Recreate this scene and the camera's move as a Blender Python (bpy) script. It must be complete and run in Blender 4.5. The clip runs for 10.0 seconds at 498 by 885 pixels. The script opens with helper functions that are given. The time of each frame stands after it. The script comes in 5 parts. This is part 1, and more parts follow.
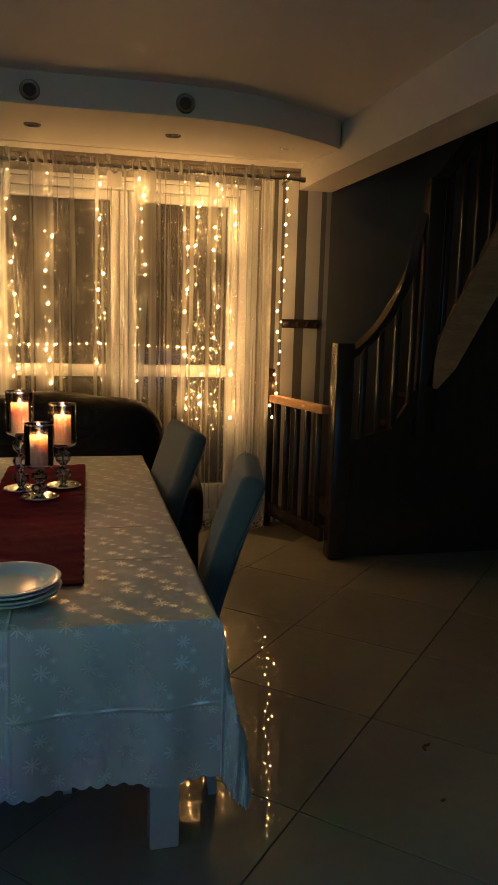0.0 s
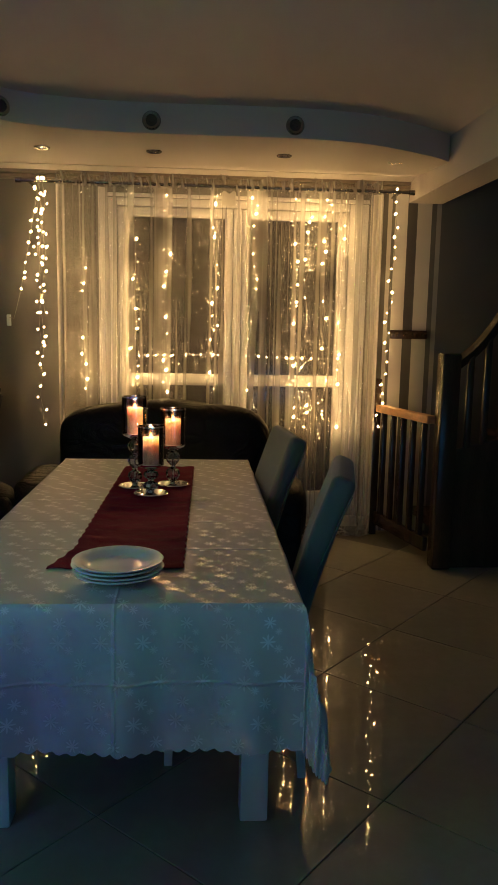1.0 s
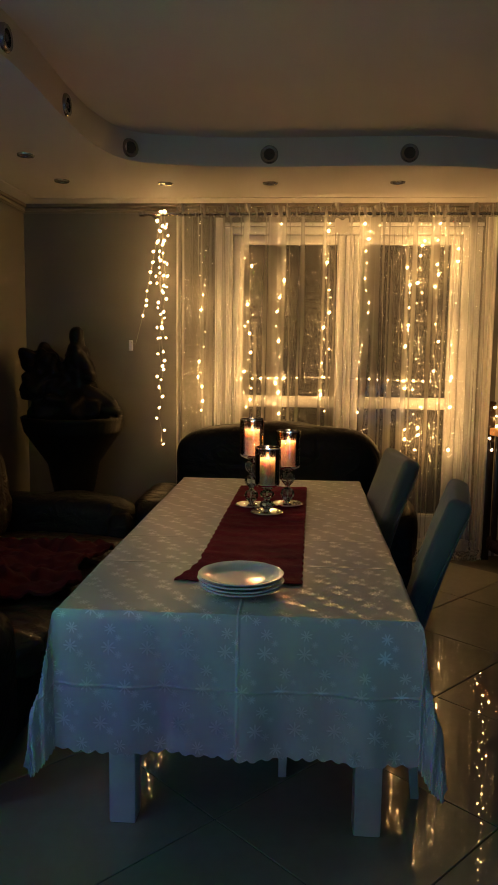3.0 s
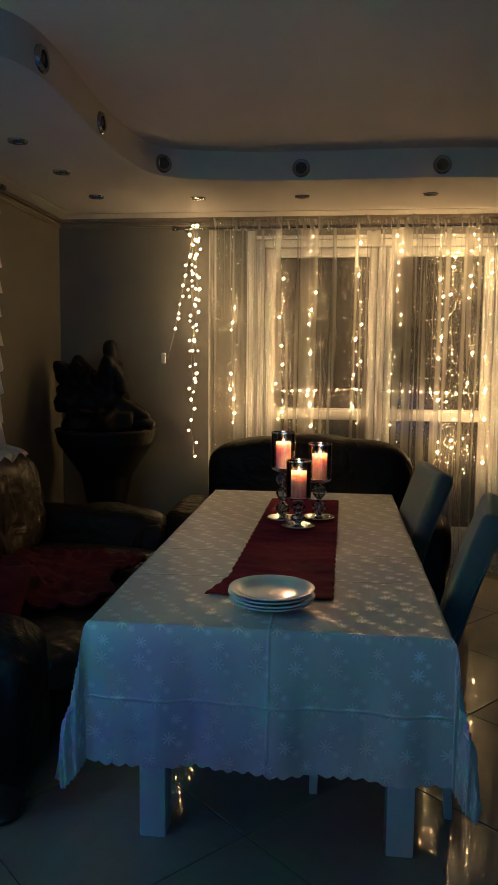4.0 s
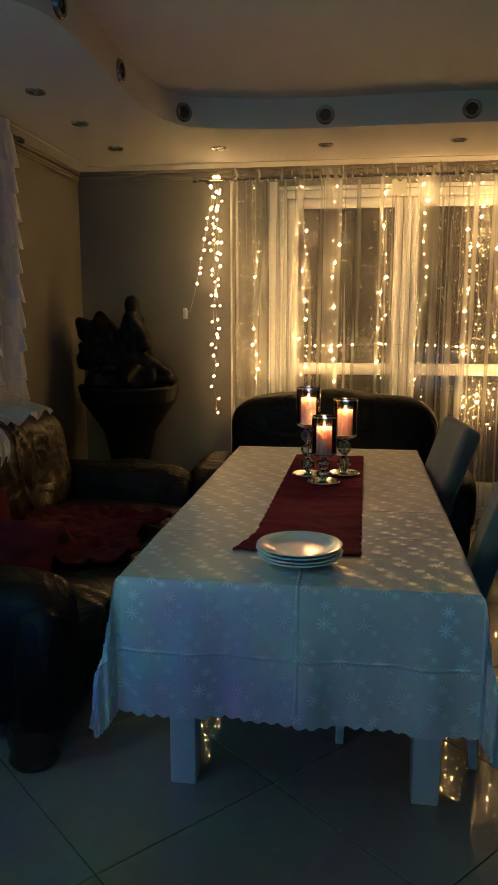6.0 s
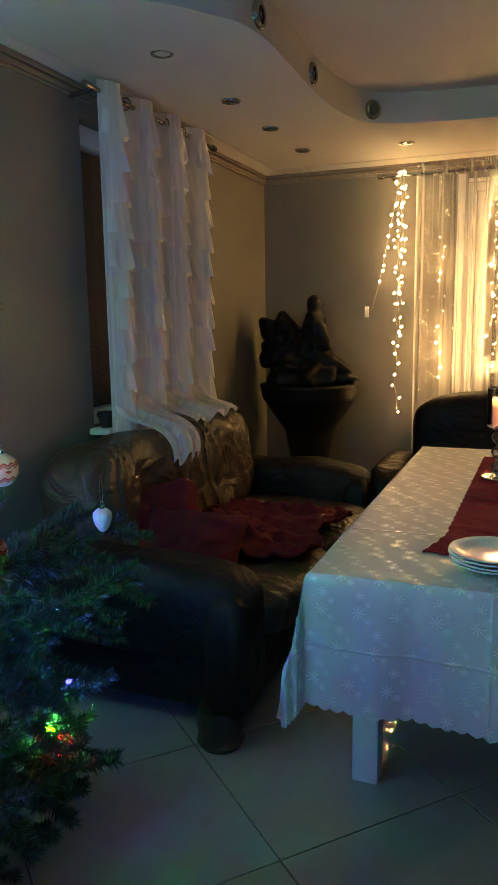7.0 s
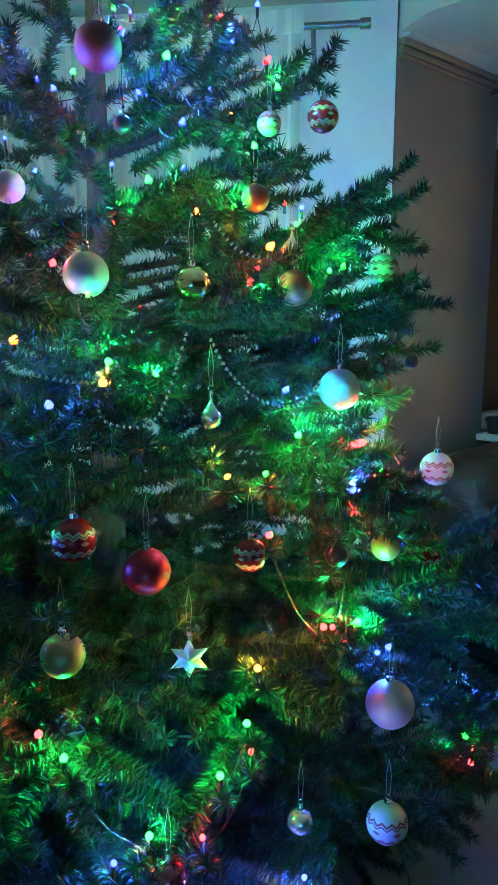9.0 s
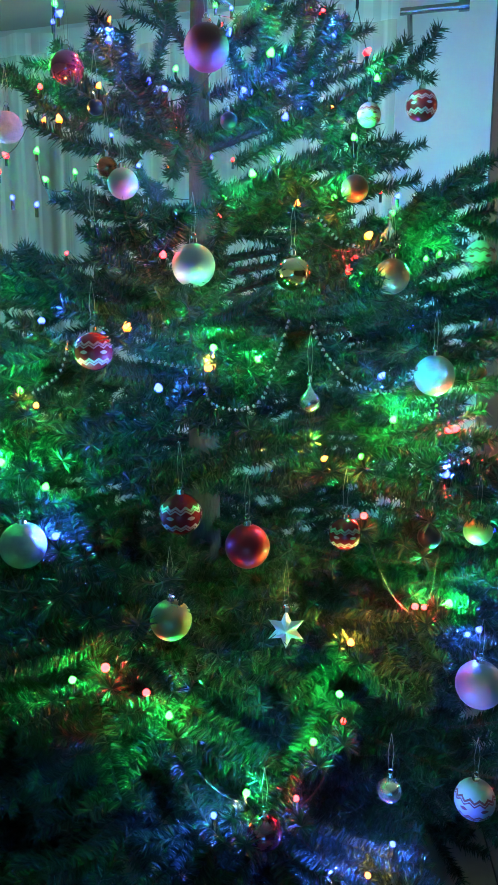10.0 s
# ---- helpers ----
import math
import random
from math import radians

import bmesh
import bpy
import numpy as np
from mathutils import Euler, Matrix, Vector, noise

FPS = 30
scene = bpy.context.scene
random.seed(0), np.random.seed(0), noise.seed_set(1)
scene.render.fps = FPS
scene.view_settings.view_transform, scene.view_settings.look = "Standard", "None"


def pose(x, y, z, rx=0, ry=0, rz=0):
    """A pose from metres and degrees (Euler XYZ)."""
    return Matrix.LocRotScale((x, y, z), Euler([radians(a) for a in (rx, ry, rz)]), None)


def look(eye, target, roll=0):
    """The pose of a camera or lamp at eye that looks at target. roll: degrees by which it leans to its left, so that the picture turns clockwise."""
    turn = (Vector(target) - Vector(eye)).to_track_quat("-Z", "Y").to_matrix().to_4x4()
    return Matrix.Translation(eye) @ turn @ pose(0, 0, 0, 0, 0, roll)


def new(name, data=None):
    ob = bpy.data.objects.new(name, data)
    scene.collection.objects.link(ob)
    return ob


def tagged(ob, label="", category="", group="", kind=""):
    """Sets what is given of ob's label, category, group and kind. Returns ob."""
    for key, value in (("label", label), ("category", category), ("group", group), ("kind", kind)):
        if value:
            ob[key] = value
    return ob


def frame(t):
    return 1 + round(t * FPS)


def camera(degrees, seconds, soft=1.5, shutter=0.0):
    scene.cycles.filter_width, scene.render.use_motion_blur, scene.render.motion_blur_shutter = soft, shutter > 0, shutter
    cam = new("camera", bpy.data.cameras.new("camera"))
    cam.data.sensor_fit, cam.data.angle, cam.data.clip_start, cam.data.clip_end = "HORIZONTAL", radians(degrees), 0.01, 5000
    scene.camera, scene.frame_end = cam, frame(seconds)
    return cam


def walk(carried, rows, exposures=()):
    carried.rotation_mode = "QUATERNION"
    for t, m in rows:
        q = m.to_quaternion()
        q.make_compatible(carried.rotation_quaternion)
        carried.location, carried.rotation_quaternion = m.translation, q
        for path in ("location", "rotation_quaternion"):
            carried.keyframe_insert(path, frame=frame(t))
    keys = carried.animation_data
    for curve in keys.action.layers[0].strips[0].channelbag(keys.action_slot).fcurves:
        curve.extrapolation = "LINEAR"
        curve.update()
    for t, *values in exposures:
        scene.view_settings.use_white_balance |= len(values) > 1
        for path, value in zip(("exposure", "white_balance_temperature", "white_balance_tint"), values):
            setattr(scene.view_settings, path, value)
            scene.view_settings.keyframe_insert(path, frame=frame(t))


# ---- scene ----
cam = camera(37.3, 10.0)
PATH = [
    (0, (0.158, -1.56, 1.4), (0.608, 0.363, 1.081), 1.5),
    (0.5, (0.19, -1.642, 1.395), (0.462, 0.315, 1.085), 1.1),
    (1, (0.2, -1.715, 1.389), (0.339, 0.259, 1.098), 1.1),
    (1.5, (0.177, -1.754, 1.409), (0.247, 0.226, 1.133), 0.6),
    (2, (0.168, -1.784, 1.407), (0.161, 0.199, 1.145), 0.5),
    (2.5, (0.158, -1.796, 1.402), (0.082, 0.188, 1.155), 0.7),
    (3, (0.158, -1.809, 1.405), (0.014, 0.171, 1.165), 0.7),
    (4.5, (0.161, -1.806, 1.413), (-0.081, 0.169, 1.21), 0.5),
    (5, (0.161, -1.803, 1.413), (-0.051, 0.17, 1.166), 0.4),
    (6.5, (0.117, -1.798, 1.414), (-0.33, 0.12, 1.066), -0.6),
    (7, (0.088, -1.828, 1.419), (-0.637, 0.006, 1.087), -0.9),
    (7.5, (0.055, -1.835, 1.418), (-0.907, -0.109, 1.104), -0.9),
    (8, (0.003, -1.849, 1.416), (-1.179, -0.264, 1.114), -0.8),
    (8.5, (-0.049, -1.889, 1.422), (-1.39, -0.438, 1.108), -0.1),
    (9, (-0.083, -1.925, 1.416), (-1.547, -0.601, 1.096), 0.2),
    (9.5, (-0.095, -1.959, 1.412), (-1.646, -0.741, 1.079), 0.2),
    (10, (-0.058, -1.976, 1.416), (-1.658, -0.829, 1.064), 0.0),
]
EXPOSURES = [(0.0, -0.1, 9200, 22), (0.5, -0.1, 9000, 20), (1.0, -0.1, 7700, 15), (2.5, -0.1, 8000, 16), (3.0, -0.2, 9200, 20), (4.3, -0.2, 6000, 12), (4.8, -0.2, 5500, 10), (5.0, -0.2, 5300, 10),
             (5.2, -0.05, 6200, 10), (6.3, 0.15, 8000, 16), (7.0, 0.98, 8400, 18), (7.5, 2.15, 7800, 16), (8.0, 1.65, 7200, 14), (8.5, 1.5, 6400, 10), (9.0, 1.4, 6500, 9), (10.0, 1.58, 6600, 10)]
walk(cam, [(t, look(eye, target, roll)) for t, eye, target, roll in PATH], EXPOSURES)

# ---- world and light ----
world = bpy.data.worlds.new("night")
scene.world = world
world.use_nodes = True
world.node_tree.nodes["Background"].inputs[0].default_value = (0.02, 0.024, 0.035, 1)
world.node_tree.nodes["Background"].inputs[1].default_value = 0.25

WARM = (1.0, 0.63, 0.26)


def lamp(name, kind, at, power, colour, size=0.02, aim=None):
    data = bpy.data.lights.new(name, kind)
    data.energy, data.color = power, colour
    if kind == "AREA":
        data.shape, data.size, data.size_y = "RECTANGLE", size[0], size[1]
    else:
        data.shadow_soft_size = size
    ob = new(name, data)
    ob.matrix_world = look(at, aim) if aim else Matrix.Translation(at)
    return ob


STRING_X = (-0.545, -0.225, -0.01, 0.295, 0.555, 0.83, 0.925, 1.045, 1.15)
STRING_POWER = 0.135  # each bright bulb of the window strings
for z in (2.15, 1.9, 1.6, 1.15, 0.8):
    lamp("string_light_glow", "POINT", (-0.8, 3.17, z), 0.27, WARM, 0.006)
for z in (2.22, 1.8, 1.4, 1.0):
    lamp("string_light_glow", "POINT", (1.5, 3.22, z), 0.34, WARM, 0.006)
# added blue area lamp for an unseen source behind the camera
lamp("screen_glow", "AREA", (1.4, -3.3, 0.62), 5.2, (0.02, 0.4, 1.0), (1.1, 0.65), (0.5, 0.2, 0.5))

# ---- materials ----


def node(nt, kind, **values):
    n = nt.nodes.new(kind)
    for key, value in values.items():
        if key in n.inputs:
            n.inputs[key].default_value = value
    return n


def surface(name, colour, rough=0.5, metal=0.0, grain=40.0, vary=0.12, bump=0.15, coarse=3.0, stretch=(1, 1, 1), spec=0.5, sheen=0.0,
            random_tint=0.0):
    """Two scales of variation in colour, roughness and relief on one base colour."""
    m = bpy.data.materials.new(name)
    m.use_nodes = True
    nt = m.node_tree
    b = nt.nodes["Principled BSDF"]
    b.inputs["Metallic"].default_value = metal
    b.inputs["Specular IOR Level"].default_value = spec
    b.inputs["Sheen Weight"].default_value = sheen
    tc = nt.nodes.new("ShaderNodeTexCoord")
    mp = nt.nodes.new("ShaderNodeMapping")
    mp.inputs["Scale"].default_value = stretch
    nt.links.new(tc.outputs["Object"], mp.inputs[0])
    fine = node(nt, "ShaderNodeTexNoise", Scale=grain, Detail=6.0, Roughness=0.6)
    big = node(nt, "ShaderNodeTexNoise", Scale=coarse, Detail=4.0)
    for n in (fine, big):
        nt.links.new(mp.outputs[0], n.inputs["Vector"])
    add = nt.nodes.new("ShaderNodeMath")
    add.operation = "ADD"
    nt.links.new(fine.outputs["Fac"], add.inputs[0])
    nt.links.new(big.outputs["Fac"], add.inputs[1])
    rng = node(nt, "ShaderNodeMapRange")
    rng.inputs[1].default_value, rng.inputs[2].default_value = 0.6, 1.4
    rng.inputs[3].default_value, rng.inputs[4].default_value = 1 - vary, 1 + vary
    nt.links.new(add.outputs[0], rng.inputs[0])
    hsv = nt.nodes.new("ShaderNodeHueSaturation")
    hsv.inputs["Color"].default_value = (*colour, 1)
    last = rng.outputs[0]
    if random_tint:
        info = nt.nodes.new("ShaderNodeObjectInfo")
        r2 = node(nt, "ShaderNodeMapRange")
        r2.inputs[3].default_value, r2.inputs[4].default_value = 1 - random_tint, 1 + random_tint
        nt.links.new(info.outputs["Random"], r2.inputs[0])
        mul = nt.nodes.new("ShaderNodeMath")
        mul.operation = "MULTIPLY"
        nt.links.new(last, mul.inputs[0])
        nt.links.new(r2.outputs[0], mul.inputs[1])
        last = mul.outputs[0]
    nt.links.new(last, hsv.inputs["Value"])
    nt.links.new(hsv.outputs[0], b.inputs["Base Color"])
    rr = node(nt, "ShaderNodeMapRange")
    rr.inputs[3].default_value, rr.inputs[4].default_value = rough * 0.85, min(1, rough * 1.15)
    nt.links.new(big.outputs["Fac"], rr.inputs[0])
    nt.links.new(rr.outputs[0], b.inputs["Roughness"])
    bp = node(nt, "ShaderNodeBump", Strength=bump, Distance=0.004)
    nt.links.new(fine.outputs["Fac"], bp.inputs["Height"])
    nt.links.new(bp.outputs[0], b.inputs["Normal"])
    return m


def glow(name, colour, strength, sampled=False):
    m = bpy.data.materials.new(name)
    m.use_nodes = True
    nt = m.node_tree
    nt.nodes.clear()
    e = node(nt, "ShaderNodeEmission", Color=(*colour, 1), Strength=strength)
    out = nt.nodes.new("ShaderNodeOutputMaterial")
    nt.links.new(e.outputs[0], out.inputs[0])
    m.cycles.emission_sampling = "FRONT" if sampled else "NONE"
    return m


def sheer(name, colour, clear, lace=False):
    """Thin woven net: partly see-through, partly lit through."""
    m = bpy.data.materials.new(name)
    m.use_nodes = True
    nt = m.node_tree
    nt.nodes.clear()
    d = node(nt, "ShaderNodeBsdfDiffuse", Color=(*colour, 1))
    t = node(nt, "ShaderNodeBsdfTranslucent", Color=(*colour, 1))
    half = node(nt, "ShaderNodeMixShader", Fac=0.55)
    nt.links.new(d.outputs[0], half.inputs[1])
    nt.links.new(t.outputs[0], half.inputs[2])
    tr = nt.nodes.new("ShaderNodeBsdfTransparent")
    mix = nt.nodes.new("ShaderNodeMixShader")
    tc = nt.nodes.new("ShaderNodeTexCoord")
    if lace:
        v = node(nt, "ShaderNodeTexVoronoi", Scale=55.0)
        v.feature = "DISTANCE_TO_EDGE"
        nt.links.new(tc.outputs["Object"], v.inputs["Vector"])
        r = node(nt, "ShaderNodeMapRange")
        r.inputs[1].default_value, r.inputs[2].default_value = 0.05, 0.14
        r.inputs[3].default_value, r.inputs[4].default_value = 1.0, 0.12
        nt.links.new(v.outputs["Distance"], r.inputs[0])
    else:
        mp = nt.nodes.new("ShaderNodeMapping")
        mp.inputs["Scale"].default_value = (1, 1, 0.012)
        nt.links.new(tc.outputs["Object"], mp.inputs[0])
        wide = node(nt, "ShaderNodeTexNoise", Scale=9.0, Detail=1.0)
        fine = node(nt, "ShaderNodeTexNoise", Scale=34.0, Detail=1.0, Distortion=0.0)
        for v in (wide, fine):
            nt.links.new(mp.outputs[0], v.inputs["Vector"])
        fold = node(nt, "ShaderNodeMapRange")
        fold.inputs[1].default_value, fold.inputs[2].default_value = 0.52, 0.75
        nt.links.new(fine.outputs["Fac"], fold.inputs[0])
        gather = node(nt, "ShaderNodeMapRange")
        gather.inputs[1].default_value, gather.inputs[2].default_value = 0.3, 0.7
        gather.inputs[3].default_value, gather.inputs[4].default_value = (1 - clear) * 0.75, (1 - clear) * 1.1
        nt.links.new(wide.outputs["Fac"], gather.inputs[0])
        # gathered threads lie closer together in the crest of a fold
        r = nt.nodes.new("ShaderNodeMath")
        r.operation, r.use_clamp = "MULTIPLY_ADD", True
        r.inputs[1].default_value = 0.75 * (1 - clear)
        nt.links.new(fold.outputs[0], r.inputs[0])
        nt.links.new(gather.outputs[0], r.inputs[2])
    nt.links.new(r.outputs[0], mix.inputs["Fac"])
    nt.links.new(tr.outputs[0], mix.inputs[1])
    nt.links.new(half.outputs[0], mix.inputs[2])
    out = nt.nodes.new("ShaderNodeOutputMaterial")
    nt.links.new(mix.outputs[0], out.inputs[0])
    return m


def glassy(name, tint=(1, 1, 1), rough=0.02, ior=1.45, see=0.6):
    """Thin glass: see-through with a mirror gloss by Fresnel."""
    m = bpy.data.materials.new(name)
    m.use_nodes = True
    nt = m.node_tree
    nt.nodes.clear()
    g = node(nt, "ShaderNodeBsdfGlossy", Color=(1, 1, 1, 1), Roughness=rough)
    t = node(nt, "ShaderNodeBsdfTransparent", Color=(*tint, 1))
    f = node(nt, "ShaderNodeFresnel", IOR=ior)
    k = nt.nodes.new("ShaderNodeMath")
    k.operation = "MULTIPLY_ADD"
    k.inputs[1].default_value, k.inputs[2].default_value = 1.0, max(0.0, 0.1 * (1 - see))
    nt.links.new(f.outputs[0], k.inputs[0])
    mix = nt.nodes.new("ShaderNodeMixShader")
    nt.links.new(k.outputs[0], mix.inputs["Fac"])
    nt.links.new(t.outputs[0], mix.inputs[1])
    nt.links.new(g.outputs[0], mix.inputs[2])
    out = nt.nodes.new("ShaderNodeOutputMaterial")
    nt.links.new(mix.outputs[0], out.inputs[0])
    return m


def math_node(nt, op, a, b=None, c=None):
    n = nt.nodes.new("ShaderNodeMath")
    n.operation = op
    for i, v in enumerate((a, b, c)):
        if v is None:
            continue
        if isinstance(v, (int, float)):
            n.inputs[i].default_value = v
        else:
            nt.links.new(v, n.inputs[i])
    return n.outputs[0]


def snowflake_cloth(name):
    """White table linen with printed silver snowflakes on its own cloth coordinates, ironed creases and a fine weave."""
    m = bpy.data.materials.new(name)
    m.use_nodes = True
    nt = m.node_tree
    b = nt.nodes["Principled BSDF"]
    uv = nt.nodes.new("ShaderNodeUVMap")
    sep = nt.nodes.new("ShaderNodeSeparateXYZ")
    nt.links.new(uv.outputs[0], sep.inputs[0])
    total = None
    for cell, ox, oy, size, turn in ((0.098, 0.0, 0.0, 0.021, 0.0), (0.098, 0.047, 0.051, 0.017, 0.4), (0.098, 0.026, 0.073, 0.010, 0.9),
                                     (0.098, 0.073, 0.018, 0.012, 0.2)):
        row = math_node(nt, "FLOOR", math_node(nt, "DIVIDE", math_node(nt, "ADD", sep.outputs[1], oy + 5), cell))
        sway = math_node(nt, "MULTIPLY", math_node(nt, "SINE", math_node(nt, "MULTIPLY", row, 2.4)), 0.03)
        u = math_node(nt, "FRACT", math_node(nt, "DIVIDE", math_node(nt, "ADD", math_node(nt, "ADD", sep.outputs[0], ox + 5), sway), cell))
        v = math_node(nt, "FRACT", math_node(nt, "DIVIDE", math_node(nt, "ADD", sep.outputs[1], oy + 5), cell))
        du = math_node(nt, "MULTIPLY", math_node(nt, "SUBTRACT", u, 0.5), cell)
        dv = math_node(nt, "MULTIPLY", math_node(nt, "SUBTRACT", v, 0.5), cell)
        r = math_node(nt, "SQRT", math_node(nt, "ADD", math_node(nt, "MULTIPLY", du, du), math_node(nt, "MULTIPLY", dv, dv)))
        th = math_node(nt, "ADD", math_node(nt, "ARCTAN2", dv, du), turn)
        arm = math_node(nt, "POWER", math_node(nt, "ABSOLUTE", math_node(nt, "COSINE", math_node(nt, "MULTIPLY", th, 4.0))), 2.2)
        edge = math_node(nt, "MULTIPLY_ADD", arm, size * 0.72, size * 0.2)
        mask = math_node(nt, "LESS_THAN", r, edge)
        total = mask if total is None else math_node(nt, "MAXIMUM", total, mask)
    crease = None
    for axis, at in ((0, 0.01), (1, -0.25), (1, 0.38), (1, 0.7), (1, 1.02), (1, 1.34), (1, 1.66)):
        gap = math_node(nt, "ABSOLUTE", math_node(nt, "SUBTRACT", sep.outputs[axis], at))
        line = math_node(nt, "SUBTRACT", 1.0, math_node(nt, "MINIMUM", math_node(nt, "DIVIDE", gap, 0.006), 1.0))
        crease = line if crease is None else math_node(nt, "MAXIMUM", crease, line)
    tc = nt.nodes.new("ShaderNodeTexCoord")
    weave = node(nt, "ShaderNodeTexNoise", Scale=420.0, Detail=2.0)
    soft = node(nt, "ShaderNodeTexNoise", Scale=9.0, Detail=3.0)
    nt.links.new(tc.outputs["Object"], weave.inputs["Vector"])
    nt.links.new(tc.outputs["Object"], soft.inputs["Vector"])
    mix = nt.nodes.new("ShaderNodeMixRGB")
    mix.inputs[1].default_value, mix.inputs[2].default_value = (0.52, 0.52, 0.52, 1), (0.8, 0.8, 0.8, 1)
    nt.links.new(total, mix.inputs[0])
    nt.links.new(mix.outputs[0], b.inputs["Base Color"])
    nt.links.new(math_node(nt, "MULTIPLY", total, 0.78), b.inputs["Metallic"])
    nt.links.new(math_node(nt, "MULTIPLY_ADD", total, -0.28, 0.58), b.inputs["Roughness"])
    height = math_node(nt, "ADD", math_node(nt, "MULTIPLY", weave.outputs["Fac"], 0.12),
                       math_node(nt, "ADD", math_node(nt, "MULTIPLY", crease, 1.1), math_node(nt, "MULTIPLY", soft.outputs["Fac"], 1.6)))
    bp = node(nt, "ShaderNodeBump", Strength=0.5, Distance=0.004)
    nt.links.new(height, bp.inputs["Height"])
    nt.links.new(bp.outputs[0], b.inputs["Normal"])
    return m


def band_pattern(name, base, print_colour, rough=0.25, metal=0.3):
    """Lacquered bauble with a printed zigzag band and dots."""
    m = bpy.data.materials.new(name)
    m.use_nodes = True
    nt = m.node_tree
    b = nt.nodes["Principled BSDF"]
    tc = nt.nodes.new("ShaderNodeTexCoord")
    sep = nt.nodes.new("ShaderNodeSeparateXYZ")
    nt.links.new(tc.outputs["Object"], sep.inputs[0])
    th = math_node(nt, "ARCTAN2", sep.outputs[1], sep.outputs[0])
    zig = math_node(nt, "PINGPONG", math_node(nt, "MULTIPLY", th, 12 / math.pi), 1.0)
    mask = None
    for at, wide in ((0.42, 0.06), (0.28, 0.04), (-0.42, 0.06), (-0.56, 0.04)):
        off = math_node(nt, "SUBTRACT", sep.outputs[2], math_node(nt, "MULTIPLY_ADD", zig, 0.16, at - 0.08))
        line = math_node(nt, "LESS_THAN", math_node(nt, "ABSOLUTE", off), wide)
        mask = line if mask is None else math_node(nt, "MAXIMUM", mask, line)
    star = math_node(nt, "ABSOLUTE", math_node(nt, "COSINE", math_node(nt, "MULTIPLY", th, 3.0)))
    dot = math_node(nt, "GREATER_THAN", math_node(nt, "SUBTRACT", star, math_node(nt, "MULTIPLY", math_node(nt, "ABSOLUTE", sep.outputs[2]), 2.2)), 0.8)
    mask = math_node(nt, "MAXIMUM", mask, dot)
    mix = nt.nodes.new("ShaderNodeMixRGB")
    mix.inputs[1].default_value, mix.inputs[2].default_value = (*base, 1), (*print_colour, 1)
    nt.links.new(mask, mix.inputs[0])
    nt.links.new(mix.outputs[0], b.inputs["Base Color"])
    nt.links.new(math_node(nt, "MULTIPLY_ADD", mask, -metal, metal), b.inputs["Metallic"])
    nt.links.new(math_node(nt, "MULTIPLY_ADD", mask, 0.4, rough), b.inputs["Roughness"])
    return m


def striped_paper(name):
    m = bpy.data.materials.new(name)
    m.use_nodes = True
    nt = m.node_tree
    b = nt.nodes["Principled BSDF"]
    b.inputs["Roughness"].default_value = 0.55
    tc = nt.nodes.new("ShaderNodeTexCoord")
    sep = nt.nodes.new("ShaderNodeSeparateXYZ")
    nt.links.new(tc.outputs["Object"], sep.inputs[0])
    ramp = nt.nodes.new("ShaderNodeValToRGB")
    ramp.color_ramp.interpolation = "CONSTANT"
    stops = ((0.0, 0.62), (0.16, 0.1), (0.24, 0.5), (0.30, 0.16), (0.34, 0.62), (0.52, 0.09), (0.66, 0.5), (0.86, 0.12), (0.93, 0.4))
    els = ramp.color_ramp.elements
    els[0].position, els[0].color = 0.0, (0.62, 0.58, 0.5, 1)
    els[1].position, els[1].color = 0.93, (0.3, 0.28, 0.25, 1)
    for p, v in stops[1:-1]:
        els.new(p).color = (v, v * 0.93, v * 0.82, 1)
    u = math_node(nt, "DIVIDE", math_node(nt, "SUBTRACT", sep.outputs[0], 1.36), 0.49)
    nt.links.new(u, ramp.inputs[0])
    nz = node(nt, "ShaderNodeTexNoise", Scale=90.0, Detail=4.0)
    nt.links.new(tc.outputs["Object"], nz.inputs["Vector"])
    bp = node(nt, "ShaderNodeBump", Strength=0.2, Distance=0.002)
    nt.links.new(nz.outputs["Fac"], bp.inputs["Height"])
    nt.links.new(bp.outputs[0], b.inputs["Normal"])
    nt.links.new(ramp.outputs[0], b.inputs["Base Color"])
    return m


def leather(name, colour, rough=0.42, spec=0.22):
    m = surface(name, colour, rough=rough, grain=140, vary=0.25, bump=0.25, coarse=6, spec=spec)
    nt = m.node_tree
    b = nt.nodes["Principled BSDF"]
    tc = nt.nodes.new("ShaderNodeTexCoord")
    v = node(nt, "ShaderNodeTexNoise", Scale=7.0, Detail=3.0, Distortion=1.5)
    nt.links.new(tc.outputs["Object"], v.inputs["Vector"])
    first = next(n for n in nt.nodes if n.bl_idname == "ShaderNodeBump")
    second = node(nt, "ShaderNodeBump", Strength=0.7, Distance=0.03)
    nt.links.new(v.outputs["Fac"], second.inputs["Height"])
    nt.links.new(first.outputs[0], second.inputs["Normal"])
    nt.links.new(second.outputs[0], b.inputs["Normal"])
    return m


def wax_material():
    m = surface("cream_candle_wax", (0.9, 0.74, 0.64), 0.45, grain=60, vary=0.06, bump=0.1)
    b = m.node_tree.nodes["Principled BSDF"]
    b.inputs["Subsurface Weight"].default_value = 1.0
    b.inputs["Subsurface Radius"].default_value = (1.0, 0.6, 0.4)
    b.inputs["Subsurface Scale"].default_value = 0.05
    return m


